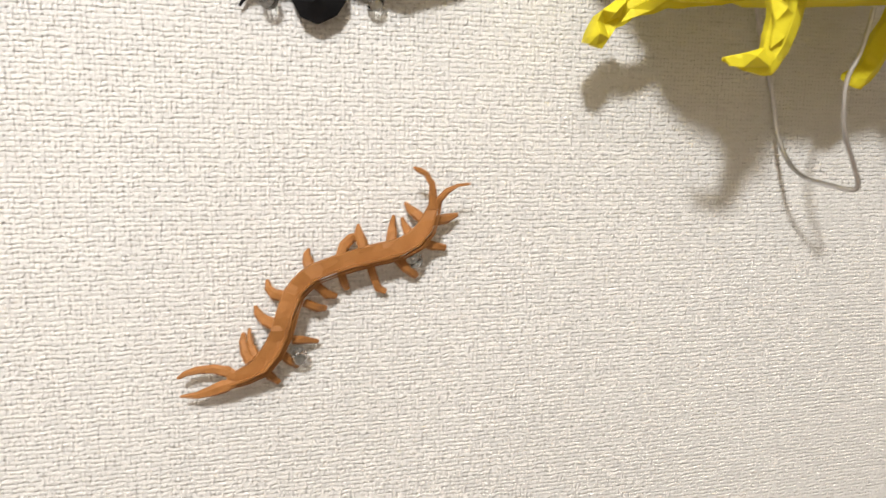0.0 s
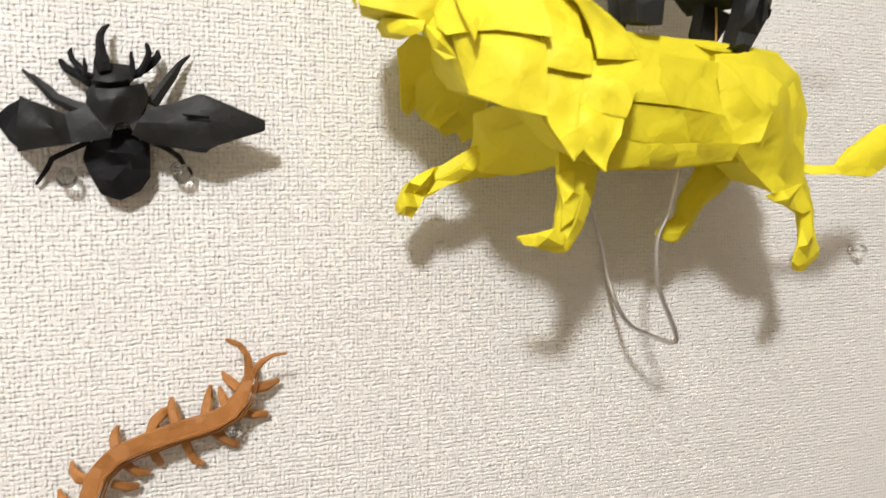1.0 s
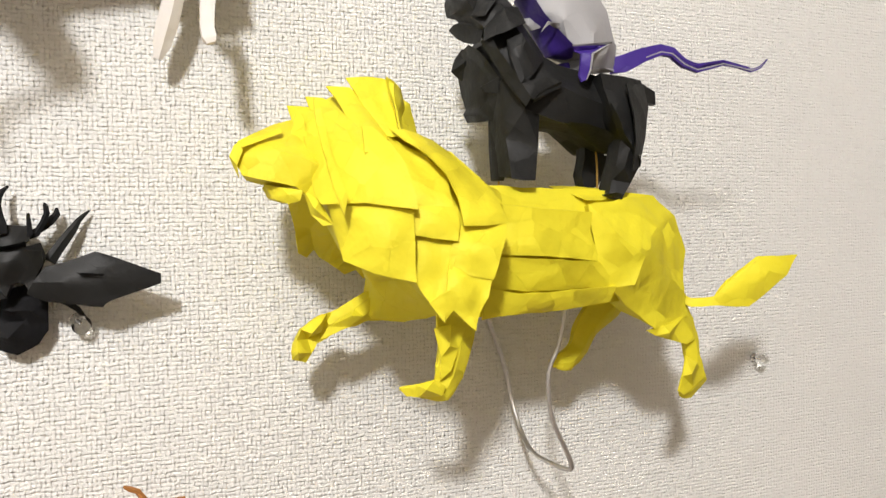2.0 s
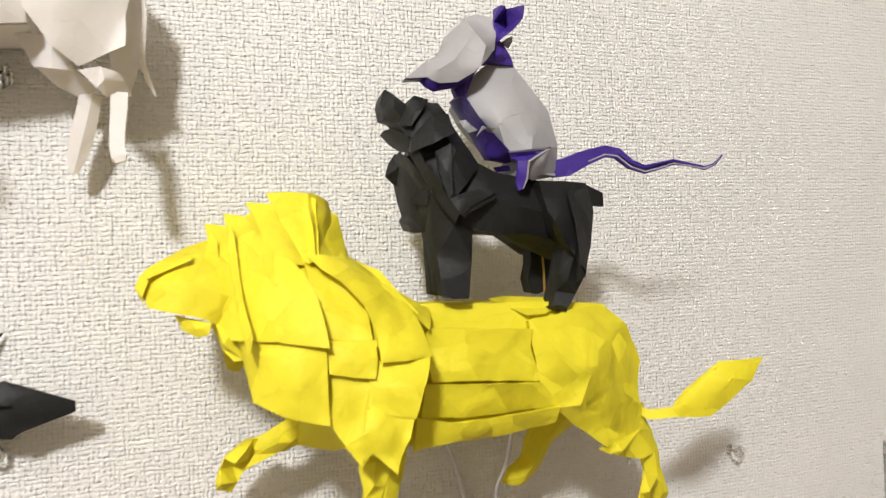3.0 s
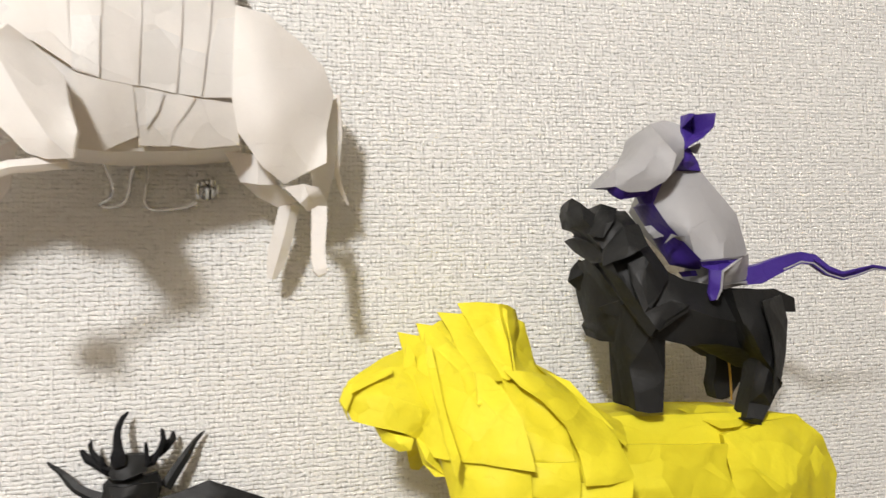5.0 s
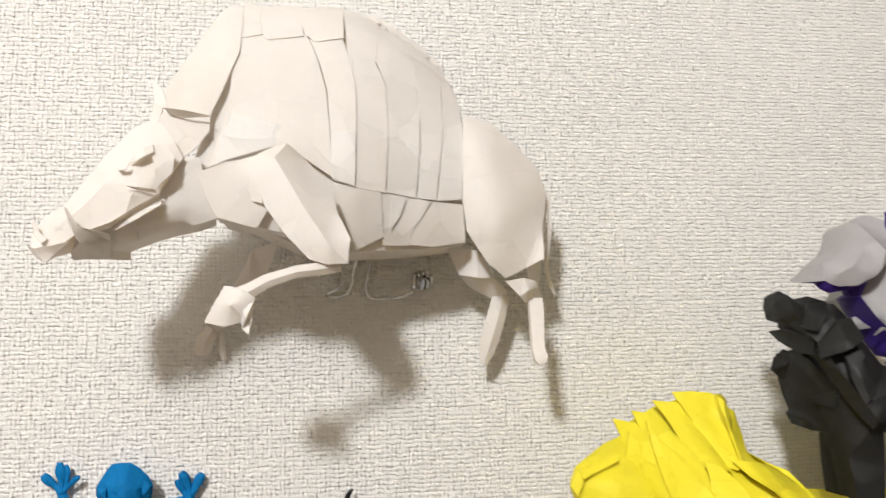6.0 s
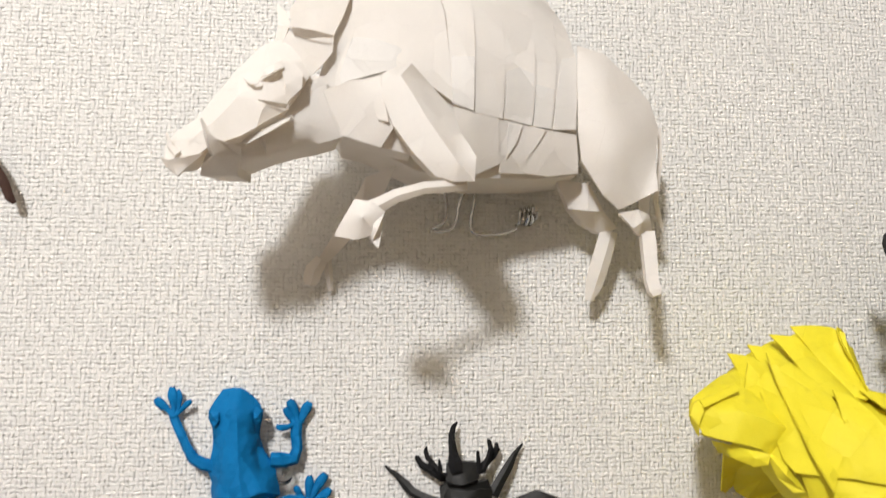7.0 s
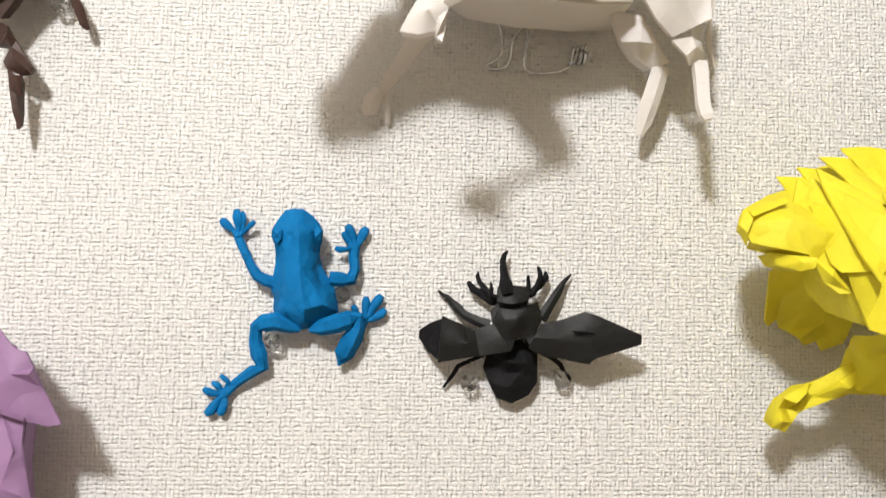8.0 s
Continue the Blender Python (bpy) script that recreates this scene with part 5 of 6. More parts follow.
limb(boar_wire, "coil", STEEL, [(4.0 + 0.22 * k, 6.0 + 3.2 * math.sin(0.7 * k - 1.0), 2.2 + 0.06 * k + 3.6 * math.cos(0.7 * k + 2.6), 0.7) for k in range(40)], sides=6, flat=1.0, crumple=0, cuts=0, label="tight steel wire coil")

# blue paper frog climbing on the wall

frog = thing("paper_frog", -0.15, 1.54, "blue folded paper tree frog flat on the wall", "paper figure", "paper animals on the wall")
relief(frog, "body", BLUE, [(-5.8, 11, 45.6), (-1.9, 12, 46.3), (2.1, 12, 46.2), (6.1, 11.5, 43.6), (9.7, 11, 39.9), (11.3, 11, 36.4), (10.6, 10, 31.4), (9.9, 9, 25.8), (11.5, 8, 19.8), (14.1, 8, 15.8), (17.3, 8, 10.7), (18.5, 8, 5.7), (19.1, 8, 0.6), (13, 9, -3.5), (5.6, 9, -7.1), (0.6, 9, -8.2), (-5, 8, -6.1), (-9.6, 7, -1.9), (-10.4, 7, 1.9), (-10.1, 7, 6.2), (-11.7, 7, 10.2), (-10.7, 8, 15.3), (-9.9, 8, 20.9), (-9.7, 9, 25.9), (-10.1, 10, 29.9), (-11.6, 11, 33.3), (-11.5, 11, 36.6), (-9.1, 11, 41)], [(0.7, 16.5, 42.1), (1.4, 18.5, 34.9), (2, 19.5, 26.7), (2.6, 20.5, 18.1), (3.5, 20.5, 9.5), (4.9, 21.5, 1.5), (4.6, 16, -4.4), (-3, 17.5, 8.2), (9.6, 17.5, 10.4), (-4.3, 17, 1.3), (12.8, 18, 3.6), (-4.2, 16.5, 18.1), (7.6, 16.5, 18.3), (-4, 16.5, 35.5), (6.3, 16.5, 36.2), (-4.5, 16, 26.8), (7, 16, 27.1)], folds=[(28, 29), (29, 30), (30, 31), (31, 32), (32, 33), (32, 35), (32, 36), (33, 38), (33, 37)], deep=5, shrink=0.9, crumple=0.3, rounds=4)
relief(frog, "eye", BLUE, [(8.4, 13, 39.1), (11, 14, 36.6), (10.7, 14, 32.6), (8.8, 15, 30.4), (8, 15.8, 33.2), (7.8, 15.5, 36.7)], [(9.9, 16.2, 34.7)], deep=2, shrink=0.8, crumple=0.1, rounds=0)
relief(frog, "eye", BLUE, [(-9, 13, 38.7), (-6.4, 15.5, 36.4), (-6.5, 15.8, 32.4), (-8.6, 14, 30.1), (-10.6, 13, 32.6), (-10.7, 13, 36.2)], [(-8.4, 16.2, 34.3)], deep=2, shrink=0.8, crumple=0.1, rounds=0)
limb(frog, "front_leg", BLUE, [(-8.9, 8.0, 12.7, 2.8), (-13.8, 8.0, 14.0, 2.7), (-17.8, 7.0, 16.1, 2.5), (-21.1, 6.0, 20.8, 2.0), (-24.4, 5.0, 27.5, 1.9), (-27.1, 4.0, 33.1, 2.0), (-28.3, 4.0, 35.8, 1.5)], sides=6, flat=0.7, crumple=0.3, turn=0.0)
limb(frog, "toe", BLUE, [(-27.4, 5, 33.8, 1.2), (-30, 4, 36.9, 1.03), (-31.9, 4, 38.2, 1.82), (-34, 4, 40.2, 2.08), (-35.1, 4, 41.5, 1.17)], sides=8, flat=0.7, crumple=0.3, turn=0.0, smooth=1)
limb(frog, "toe", BLUE, [(-27.4, 5, 33.8, 1.2), (-27.5, 4, 37, 1.03), (-27.4, 4, 39.8, 1.95), (-28.2, 4, 43.1, 2.47), (-28.5, 4, 46.4, 1.17)], sides=8, flat=0.7, crumple=0.3, turn=0.0, smooth=1)
limb(frog, "toe", BLUE, [(-27.4, 5, 33.8, 1.2), (-25.6, 4, 35.9, 0.92), (-25.4, 4, 39.3, 1.17), (-25.1, 4, 42.6, 1.43), (-25.9, 4, 45.4, 0.65)], sides=8, flat=0.7, crumple=0.3, turn=0.0, smooth=1)
limb(frog, "toe", BLUE, [(-27.4, 5, 33.8, 1.2), (-24.8, 4, 35.9, 0.92), (-23, 5, 37.9, 1.17), (-21, 6, 39.7, 1.43), (-19.6, 6, 40.6, 0.65)], sides=8, flat=0.7, crumple=0.3, turn=0.0, smooth=1)
limb(frog, "front_leg", BLUE, [(14.6, 9.0, 15.4, 3.3), (20.0, 8.0, 15.0, 3.3), (24.2, 7.0, 15.4, 2.9), (25.6, 6.0, 19.6, 2.4), (24.9, 5.0, 25.8, 2.4), (25.0, 4.0, 30.3, 2.5)], sides=6, flat=0.7, crumple=0.3, turn=0.0)
limb(frog, "toe", BLUE, [(25.1, 5, 28.9, 1.6), (23.9, 5, 29.7, 1.03), (21.2, 6, 28.8, 1.3), (18.5, 7, 28.6, 1.56), (16.5, 7, 29.4, 0.91)], sides=8, flat=0.7, crumple=0.3, turn=0.0, smooth=1)
limb(frog, "toe", BLUE, [(25.1, 5, 28.9, 1.6), (23.3, 4, 31.4, 1.03), (21.8, 4, 33.6, 1.56), (20.6, 4, 35.9, 1.69), (20.1, 4, 37, 1.04)], sides=8, flat=0.7, crumple=0.3, turn=0.0, smooth=1)
limb(frog, "toe", BLUE, [(25.1, 5, 28.9, 1.6), (25.2, 4, 32, 1.15), (23.9, 4, 36, 2.08), (22.5, 4, 38.7, 2.21), (21.4, 4, 40.2, 1.17)], sides=8, flat=0.7, crumple=0.3, turn=0.0, smooth=1)
limb(frog, "toe", BLUE, [(25.1, 5, 28.9, 1.6), (26.6, 4, 30.9, 1.26), (28, 4, 34.4, 1.95), (29.5, 4, 37.2, 2.47), (30.6, 4, 39.3, 1.3)], sides=8, flat=0.7, crumple=0.3, turn=0.0, smooth=1)
limb(frog, "hind_leg", BLUE, [(2.4, 11.0, -7.6, 1.3), (-1.8, 12.0, -6.2, 3.0), (-8.3, 12.0, -4.1, 4.3), (-13.8, 11.0, -5.0, 4.1), (-17.1, 9.0, -7.1, 3.0), (-17.5, 8.0, -12.5, 3.0), (-15.9, 7.0, -19.1, 3.7), (-14.5, 6.0, -24.6, 3.0), (-18.2, 6.0, -26.3, 2.6), (-23.7, 5.0, -30.2, 2.3), (-28.1, 4.0, -33.6, 2.2), (-30.7, 4.0, -36.4, 2.4)], sides=6, flat=0.7, crumple=0.3, turn=0.0)
limb(frog, "toe", BLUE, [(-30.1, 5, -36.6, 1.3), (-30.2, 4, -33.7, 1.03), (-29, 5, -31.6, 1.3), (-31.2, 5, -29.8, 1.43), (-32.9, 5, -28.4, 0.78)], sides=8, flat=0.7, crumple=0.3, turn=0.0, smooth=1)
limb(frog, "toe", BLUE, [(-30.1, 5, -36.6, 1.3), (-32.3, 4, -35.8, 1.03), (-33.5, 4, -33.7, 1.69), (-35.4, 4, -32.4, 1.69), (-36.8, 4, -31.8, 0.78)], sides=8, flat=0.7, crumple=0.3, turn=0.0, smooth=1)
limb(frog, "toe", BLUE, [(-30.1, 5, -36.6, 1.3), (-32.5, 4, -36.9, 1.03), (-35.5, 4, -36.7, 1.69), (-38.6, 4, -35.7, 1.95), (-40.3, 4, -34.3, 1.04)], sides=8, flat=0.7, crumple=0.3, turn=0.0, smooth=1)
limb(frog, "toe", BLUE, [(-30.1, 5, -36.6, 1.3), (-33.1, 4, -38.6, 1.15), (-34.8, 4, -41.3, 1.95), (-36.8, 4, -44.3, 2.47), (-38.9, 4, -45.9, 1.3)], sides=8, flat=0.7, crumple=0.3, turn=0.0, smooth=1)
limb(frog, "toe", BLUE, [(-30.1, 5, -36.6, 1.3), (-30.6, 4, -38, 1.15), (-31, 4, -41.3, 1.95), (-31.8, 4, -44.3, 2.21), (-33, 4, -46, 1.3)], sides=8, flat=0.7, crumple=0.3, turn=0.0, smooth=1)
limb(frog, "hind_leg", BLUE, [(6.2, 11.0, -7.7, 1.3), (11.1, 12.0, -6.5, 3.5), (17.5, 12.0, -4.8, 4.3), (23.9, 11.0, -2.6, 4.1), (27.3, 9.0, -2.0, 3.3), (27.2, 9.0, -6.4, 3.3), (24.1, 8.0, -13.0, 4.2), (21.1, 7.0, -18.6, 3.9), (19.8, 6.0, -21.8, 2.2), (24.0, 4.0, -19.3, 1.8), (27.7, 4.0, -12.1, 2.0), (29.2, 4.0, -6.5, 1.8), (30.8, 4.0, -2.0, 1.8)], sides=6, flat=0.7, crumple=0.3, turn=0.0)
limb(frog, "toe", BLUE, [(30.9, 5, -2.2, 1.1), (29.2, 4, -3.2, 0.92), (27.1, 5, -0.4, 1.3), (25.8, 6, 2.4, 1.69), (24.9, 6, 3.7, 0.91)], sides=8, flat=0.7, crumple=0.3, turn=0.0, smooth=1)
limb(frog, "toe", BLUE, [(30.9, 5, -2.2, 1.1), (30.8, 4, -2, 1.03), (30.7, 4, 1.9, 1.69), (31, 4, 5.2, 2.08), (30.9, 4, 7.8, 1.04)], sides=8, flat=0.7, crumple=0.3, turn=0.0, smooth=1)
limb(frog, "toe", BLUE, [(30.9, 5, -2.2, 1.1), (31.9, 4, -2, 1.03), (34, 4, 2.5, 1.82), (36.2, 4, 5.9, 2.34), (38, 4, 8.4, 1.3)], sides=8, flat=0.7, crumple=0.3, turn=0.0, smooth=1)
limb(frog, "toe", BLUE, [(30.9, 5, -2.2, 1.1), (31.9, 4, -3.1, 1.03), (35.2, 4, -2, 1.56), (38.2, 4, 0.1, 2.21), (40, 4, 2, 1.17)], sides=8, flat=0.7, crumple=0.3, turn=0.0, smooth=1)

# black paper beetle with open wings

beetle = thing("paper_beetle", -0.055, 1.535, "black folded paper horned beetle with spread wings", "paper figure", "paper animals on the wall")
relief(beetle, "abdomen", BLACK, [(-8.9, 8.0, -12.1), (-1.2, 8.0, -7.6), (6.6, 8.0, -5.3), (14.2, 8.0, -10.7), (14.1, 8.0, -24.9), (10.4, 8.0, -30.4), (2.7, 8.0, -34.4), (-4.4, 8.0, -31.9), (-8.0, 8.0, -25.2), (-10.5, 8.0, -18.1)], [(1.2, 15.0, -15.8), (6.1, 12.0, -20.3), (0.2, 15.0, -26.5), (8.1, 13.0, -15.9), (-1.3, 10.0, -20.6)], deep=6, shrink=0.9, crumple=0.5)
relief(beetle, "thorax", CHARCOAL, [(-8.2, 14.0, 7.7), (-4.8, 15.0, 11.0), (2.6, 18.0, 8.9), (12.9, 15.0, 11.5), (14.9, 14.0, 5.9), (13.9, 16.0, 2.6), (9.5, 18.0, -8.7), (7.4, 16.0, -5.0), (5.2, 16.0, -4.5), (1.8, 17.0, -5.9), (0.4, 18.0, -10.3), (-7.7, 16.0, 2.1)], [(2.3, 20.0, 3.6), (2.4, 20.0, -2.8)], deep=8, shrink=0.92, crumple=0.35, rounds=3)
relief(beetle, "shield", CHARCOAL, [(-8.1, 19.0, 2.9), (-5.5, 20.0, 8.6), (0.7, 23.0, 7.9), (7.1, 23.0, 8.8), (13.5, 19.0, 8.1), (14.0, 19.0, 3.3), (11.0, 20.0, -2.6), (9.1, 20.0, -8.2), (7.3, 19.0, -4.9), (4.7, 19.0, -4.0), (2.2, 19.0, -4.9), (0.5, 20.0, -9.4), (-1.9, 20.0, -4.9)], [(1.7, 24.0, 2.6), (-3.3, 22.0, 3.6), (7.9, 22.0, 3.2)], deep=1.0, crumple=0.3, rounds=2, label='raised black shield over the wing roots')
relief(beetle, "head", CHARCOAL, [(-5.0, 13.0, 18.0), (0.9, 14.0, 18.9), (8.3, 13.0, 18.3), (9.1, 15.0, 12.1), (4.8, 18.0, 10.1), (0.4, 18.0, 9.1), (-5.5, 15.0, 11.2)], [(0.9, 18.0, 14.3)], deep=6, shrink=0.9, crumple=0.3)
relief(beetle, "head_plate", CHARCOAL, [(-6.2, 19.0, 11.8), (-3.3, 21.0, 10.8), (0.9, 22.0, 10.4), (7.8, 19.0, 12.2), (8.0, 17.0, 10.3), (1.5, 18.0, 8.5), (-4.3, 17.0, 8.8)], deep=0.8, crumple=0.2)
limb(beetle, "horn", BLACK, [(-0.8, 17.0, 14.8, 2.6), (-1.6, 16.0, 18.6, 3.3), (-2.0, 14.0, 22.4, 2.1), (-2.5, 13.0, 26.3, 1.7), (-2.4, 10.0, 29.7, 1.6), (-1.3, 7.0, 32.7, 1.2), (0.6, 5.0, 34.8, 0.5)], sides=5, flat=0.7, crumple=0.2, label='upright curved horn')
limb(beetle, "jaw_spike", BLACK, [(-3.9, 14.0, 13.1, 1.1), (-7.8, 14.0, 14.2, 1.1), (-7.8, 14.0, 16.9, 1.0), (-8.3, 14.0, 20.2, 0.4)], sides=5, flat=0.7, crumple=0.2)
limb(beetle, "jaw_spike", BLACK, [(7.6, 14.0, 13.4, 1.2), (9.2, 14.0, 15.3, 1.2), (8.9, 14.0, 18.8, 1.1), (8.6, 14.0, 23.4, 0.6)], sides=5, flat=0.7, crumple=0.2)
limb(beetle, "jaw_spike", BLACK, [(-2.5, 12.0, 12.6, 1.3), (-6.8, 11.0, 12.6, 1.5), (-10.1, 10.0, 16.9, 1.5), (-12.8, 9.0, 20.2, 1.3), (-13.6, 8.0, 23.0, 1.1), (-13.0, 7.0, 24.8, 0.3)], sides=5, flat=0.7, crumple=0.2)
limb(beetle, "jaw_spike", BLACK, [(-2.2, 10.0, 11.2, 1.6), (-6.7, 8.0, 11.2, 1.8), (-11.3, 7.0, 14.7, 2.0), (-15.2, 6.0, 16.9, 1.8), (-17.3, 5.0, 19.9, 1.1), (-17.7, 5.0, 20.5, 0.4)], sides=5, flat=0.7, crumple=0.2)
limb(beetle, "jaw_spike", BLACK, [(6.8, 12.0, 13.4, 1.3), (11.2, 12.0, 15.1, 1.6), (13.6, 11.0, 19.5, 1.3), (15.1, 10.0, 23.5, 1.2), (14.5, 9.0, 26.8, 1.0), (13.9, 9.0, 27.9, 0.3)], sides=5, flat=0.7, crumple=0.2)
limb(beetle, "jaw_spike", BLACK, [(8.3, 10.0, 14.5, 1.3), (13.1, 8.0, 17.4, 1.6), (16.0, 7.0, 20.2, 1.8), (18.5, 6.0, 23.1, 1.5), (18.3, 5.0, 25.7, 0.6)], sides=5, flat=0.7, crumple=0.2)
limb(beetle, "leg", CHARCOAL, [(-8.1, 9.0, 0.5, 2.9), (-13.5, 8.0, 2.6, 2.7), (-19.4, 6.0, 5.4, 2.2), (-21.6, 5.0, 7.9, 2.1), (-24.4, 4.0, 10.6, 1.5), (-27.2, 4.0, 13.4, 1.1), (-29.0, 3.0, 14.1, 0.7), (-30.9, 3.0, 16.1, 0.4)], sides=5, flat=0.6, crumple=0.5)
limb(beetle, "leg", CHARCOAL, [(15.6, 10.0, 3.6, 2.9), (19.9, 8.0, 10.3, 2.5), (24.2, 6.0, 16.5, 2.0), (26.6, 5.0, 20.5, 1.3), (28.6, 4.0, 22.6, 1.0), (30.8, 3.0, 24.7, 0.5)], sides=5, flat=0.6, crumple=0.3)
limb(beetle, "leg", BLACK, [(-7.3, 9.0, -11.0, 1.1), (-15.4, 8.0, -14.9, 1.0), (-21.6, 6.0, -17.9, 1.0), (-23.8, 4.0, -21.9, 1.0), (-28.1, 3.0, -28.1, 0.6)], sides=5, flat=0.7, crumple=0.2)
limb(beetle, "leg", BLACK, [(14.3, 9.0, -10.7, 1.1), (21.2, 8.0, -13.9, 1.1), (25.2, 6.0, -16.8, 1.2), (27.7, 4.0, -20.8, 0.9), (29.7, 3.0, -25.3, 0.6)], sides=5, flat=0.7, crumple=0.2)
relief(beetle, "wing", CHARCOAL, [(0.3, 20.0, -10.0), (-3.5, 20.0, -5.0), (-7.3, 18.0, 1.8), (-15.5, 17.0, -1.5), (-30.3, 19.0, 5.0), (-31.2, 21.0, -5.3), (-31.7, 18.0, -15.8), (-21.9, 18.0, -13.8), (-13.3, 18.0, -12.6)], [(-19.1, 21.0, -7.3)], deep=0.8, crumple=0.4, label='black paper wing with a turned-in tip')
# The tilted tip's shade is put into its colour: BLACK beside the CHARCOAL wing.
relief(beetle, "wing_tip", BLACK, [(-28.9, 19.2, 4.2), (-35.2, 13.0, 1.3), (-39.6, 8.0, -2.2), (-39.7, 7.0, -5.5), (-35.9, 10.0, -11.3), (-30.3, 17.4, -15.8), (-29.7, 20.2, -5.3)], deep=0.8, crumple=0.3, label='turned-in wing tip, blacker to show the shade of its tilt')
relief(beetle, "wing", CHARCOAL, [(8.1, 20.0, -8.6), (10.3, 21.0, -4.2), (14.2, 18.0, 1.8), (19.0, 18.0, 2.6), (33.2, 20.0, 7.5), (37.0, 22.0, 6.3), (58.2, 21.7, -2.3), (58.3, 21.5, -6.4), (37.1, 20.0, -13.5), (35.7, 19.0, -15.5), (23.4, 18.0, -13.7), (14.7, 18.0, -12.3)], [(22.5, 22.0, -4.5), (37.4, 23.0, -3.2)], deep=0.8, crumple=0.4, label='black paper wing')
relief(beetle, "wing_fold", BLACK, [(26.2, 24.5, -0.7), (36.3, 25.0, -1.6), (36.6, 24.0, -2.3), (28.7, 23.0, -2.5)], deep=0.7, crumple=0.1)

# ochre paper centipede

centipede = thing("paper_centipede", -0.05, 1.39, "ochre brown folded paper centipede with curled legs", "paper figure", "paper animals on the wall")
limb(centipede, "body", OCHRE, [(-41.2, 10, -36.3, 2.69), (-34.5, 12, -33.1, 3.58), (-28.6, 13, -29.5, 4.35), (-23.9, 14, -23.1, 4.61), (-20.5, 14, -16.4, 4.61), (-17.9, 14, -7.2, 4.86), (-14.3, 14, 2.2, 4.86), (-7.3, 14, 8.9, 4.74), (1.3, 14, 12, 4.48), (9.8, 14, 14.6, 4.61), (21.3, 14, 17.2, 4.74), (31.5, 14, 19.4, 4.61), (37.6, 14, 22.7, 4.61), (41.9, 14, 27.7, 4.1), (44.4, 13, 33.2, 3.33), (46.6, 12, 38, 2.43)], sides=4, flat=0.42, crumple=0.4, cuts=3, turn=0.5, smooth=1, label='wavy pleated body strip')
limb(centipede, "pleat", OCHRE, [(-40.5, 12, -37.9, 0.41), (-33.4, 14, -35.3, 0.54), (-26.7, 15, -31.7, 0.68), (-21.4, 16, -24.7, 0.68), (-17.7, 16, -17.3, 0.68), (-15.1, 16, -8.1, 0.68), (-11.8, 16, 0.6, 0.68), (-5.8, 16, 6.3, 0.68), (2.2, 16, 9.2, 0.68), (10.5, 16, 11.8, 0.68), (22, 16, 14.1, 0.68), (32.3, 16, 16.4, 0.68), (39.6, 16, 20.5, 0.68), (44.3, 16, 26.3, 0.68), (46.4, 15, 32.4, 0.54), (48.1, 14, 37.5, 0.41)], sides=4, flat=1.4, crumple=0.5, label='thin folded edge')
limb(centipede, "pleat", OCHRE, [(-40.2, 10.4, -39.2, 0.41), (-32.9, 12.4, -36.7, 0.54), (-25.9, 13.4, -33.1, 0.54), (-20.5, 14.4, -25.9, 0.54), (-16.5, 14.4, -18.2, 0.54), (-13.8, 14.4, -8.8, 0.54), (-10.8, 14.4, -0.4, 0.54), (-4.9, 14.4, 5.1, 0.54), (2.8, 14.4, 7.7, 0.68), (11.1, 14.4, 10.3, 0.68), (22.6, 14.4, 12.8, 0.68), (33.1, 14.4, 15, 0.68), (40.8, 14.4, 19.2, 0.68), (45.8, 14.4, 25.5, 0.54), (47.7, 13.4, 31.9, 0.41), (49.1, 12.4, 37.2, 0.41)], sides=4, flat=1.4, crumple=0.5, label='thin folded edge')
limb(centipede, "pleat", OCHRE, [(-40.1, 8.8, -40.5, 0.41), (-32.6, 10.8, -38, 0.54), (-25.2, 11.8, -34.5, 0.54), (-19.5, 12.8, -27, 0.54), (-15.5, 12.8, -19.2, 0.54), (-12.7, 12.8, -9.6, 0.54), (-9.8, 12.8, -1.3, 0.54), (-4.3, 12.8, 3.9, 0.54), (3.3, 12.8, 6.5, 0.54), (11.6, 12.8, 9, 0.54), (23, 12.8, 11.5, 0.54), (33.9, 12.8, 13.8, 0.54), (41.8, 12.8, 18.2, 0.68), (47, 12.8, 24.8, 0.54), (48.9, 11.8, 31.5, 0.41), (50, 10.8, 36.8, 0.27)], sides=4, flat=1.4, crumple=0.5, label='thin folded edge')
limb(centipede, "antenna", OCHRE, [(45.4, 13.0, 35.1, 2.1), (45.7, 14.0, 40.9, 1.8), (44.7, 15.0, 46.0, 1.5), (41.9, 16.0, 50.4, 1.3), (39.0, 16.0, 51.8, 1.2), (36.5, 16.0, 53.2, 0.4)], sides=6, flat=0.6, crumple=0.45, turn=0.1)
limb(centipede, "antenna", OCHRE, [(46.9, 13.0, 35.8, 1.8), (48.3, 15.0, 39.6, 1.6), (51.1, 17.0, 43.3, 1.5), (55.5, 18.0, 45.8, 0.9), (60.8, 19.0, 46.4, 0.4)], sides=6, flat=0.6, crumple=0.45, turn=0.1)
limb(centipede, "tail_prong", OCHRE, [(-38.2, 11.0, -34.9, 2.2), (-41.5, 10.0, -32.5, 2.7), (-46.9, 9.0, -31.4, 2.3), (-53.6, 8.0, -31.8, 1.6), (-58.3, 8.0, -32.9, 0.9), (-61.4, 8.0, -34.7, 0.3)], sides=6, flat=0.6, crumple=0.45, turn=0.1)
limb(centipede, "tail_prong", OCHRE, [(-38.3, 11.0, -37.5, 1.9), (-43.1, 10.0, -38.9, 3.0), (-48.5, 9.0, -41.0, 2.4), (-54.6, 8.0, -42.8, 1.3), (-60.9, 8.0, -42.7, 0.4)], sides=6, flat=0.6, crumple=0.45, turn=0.1)
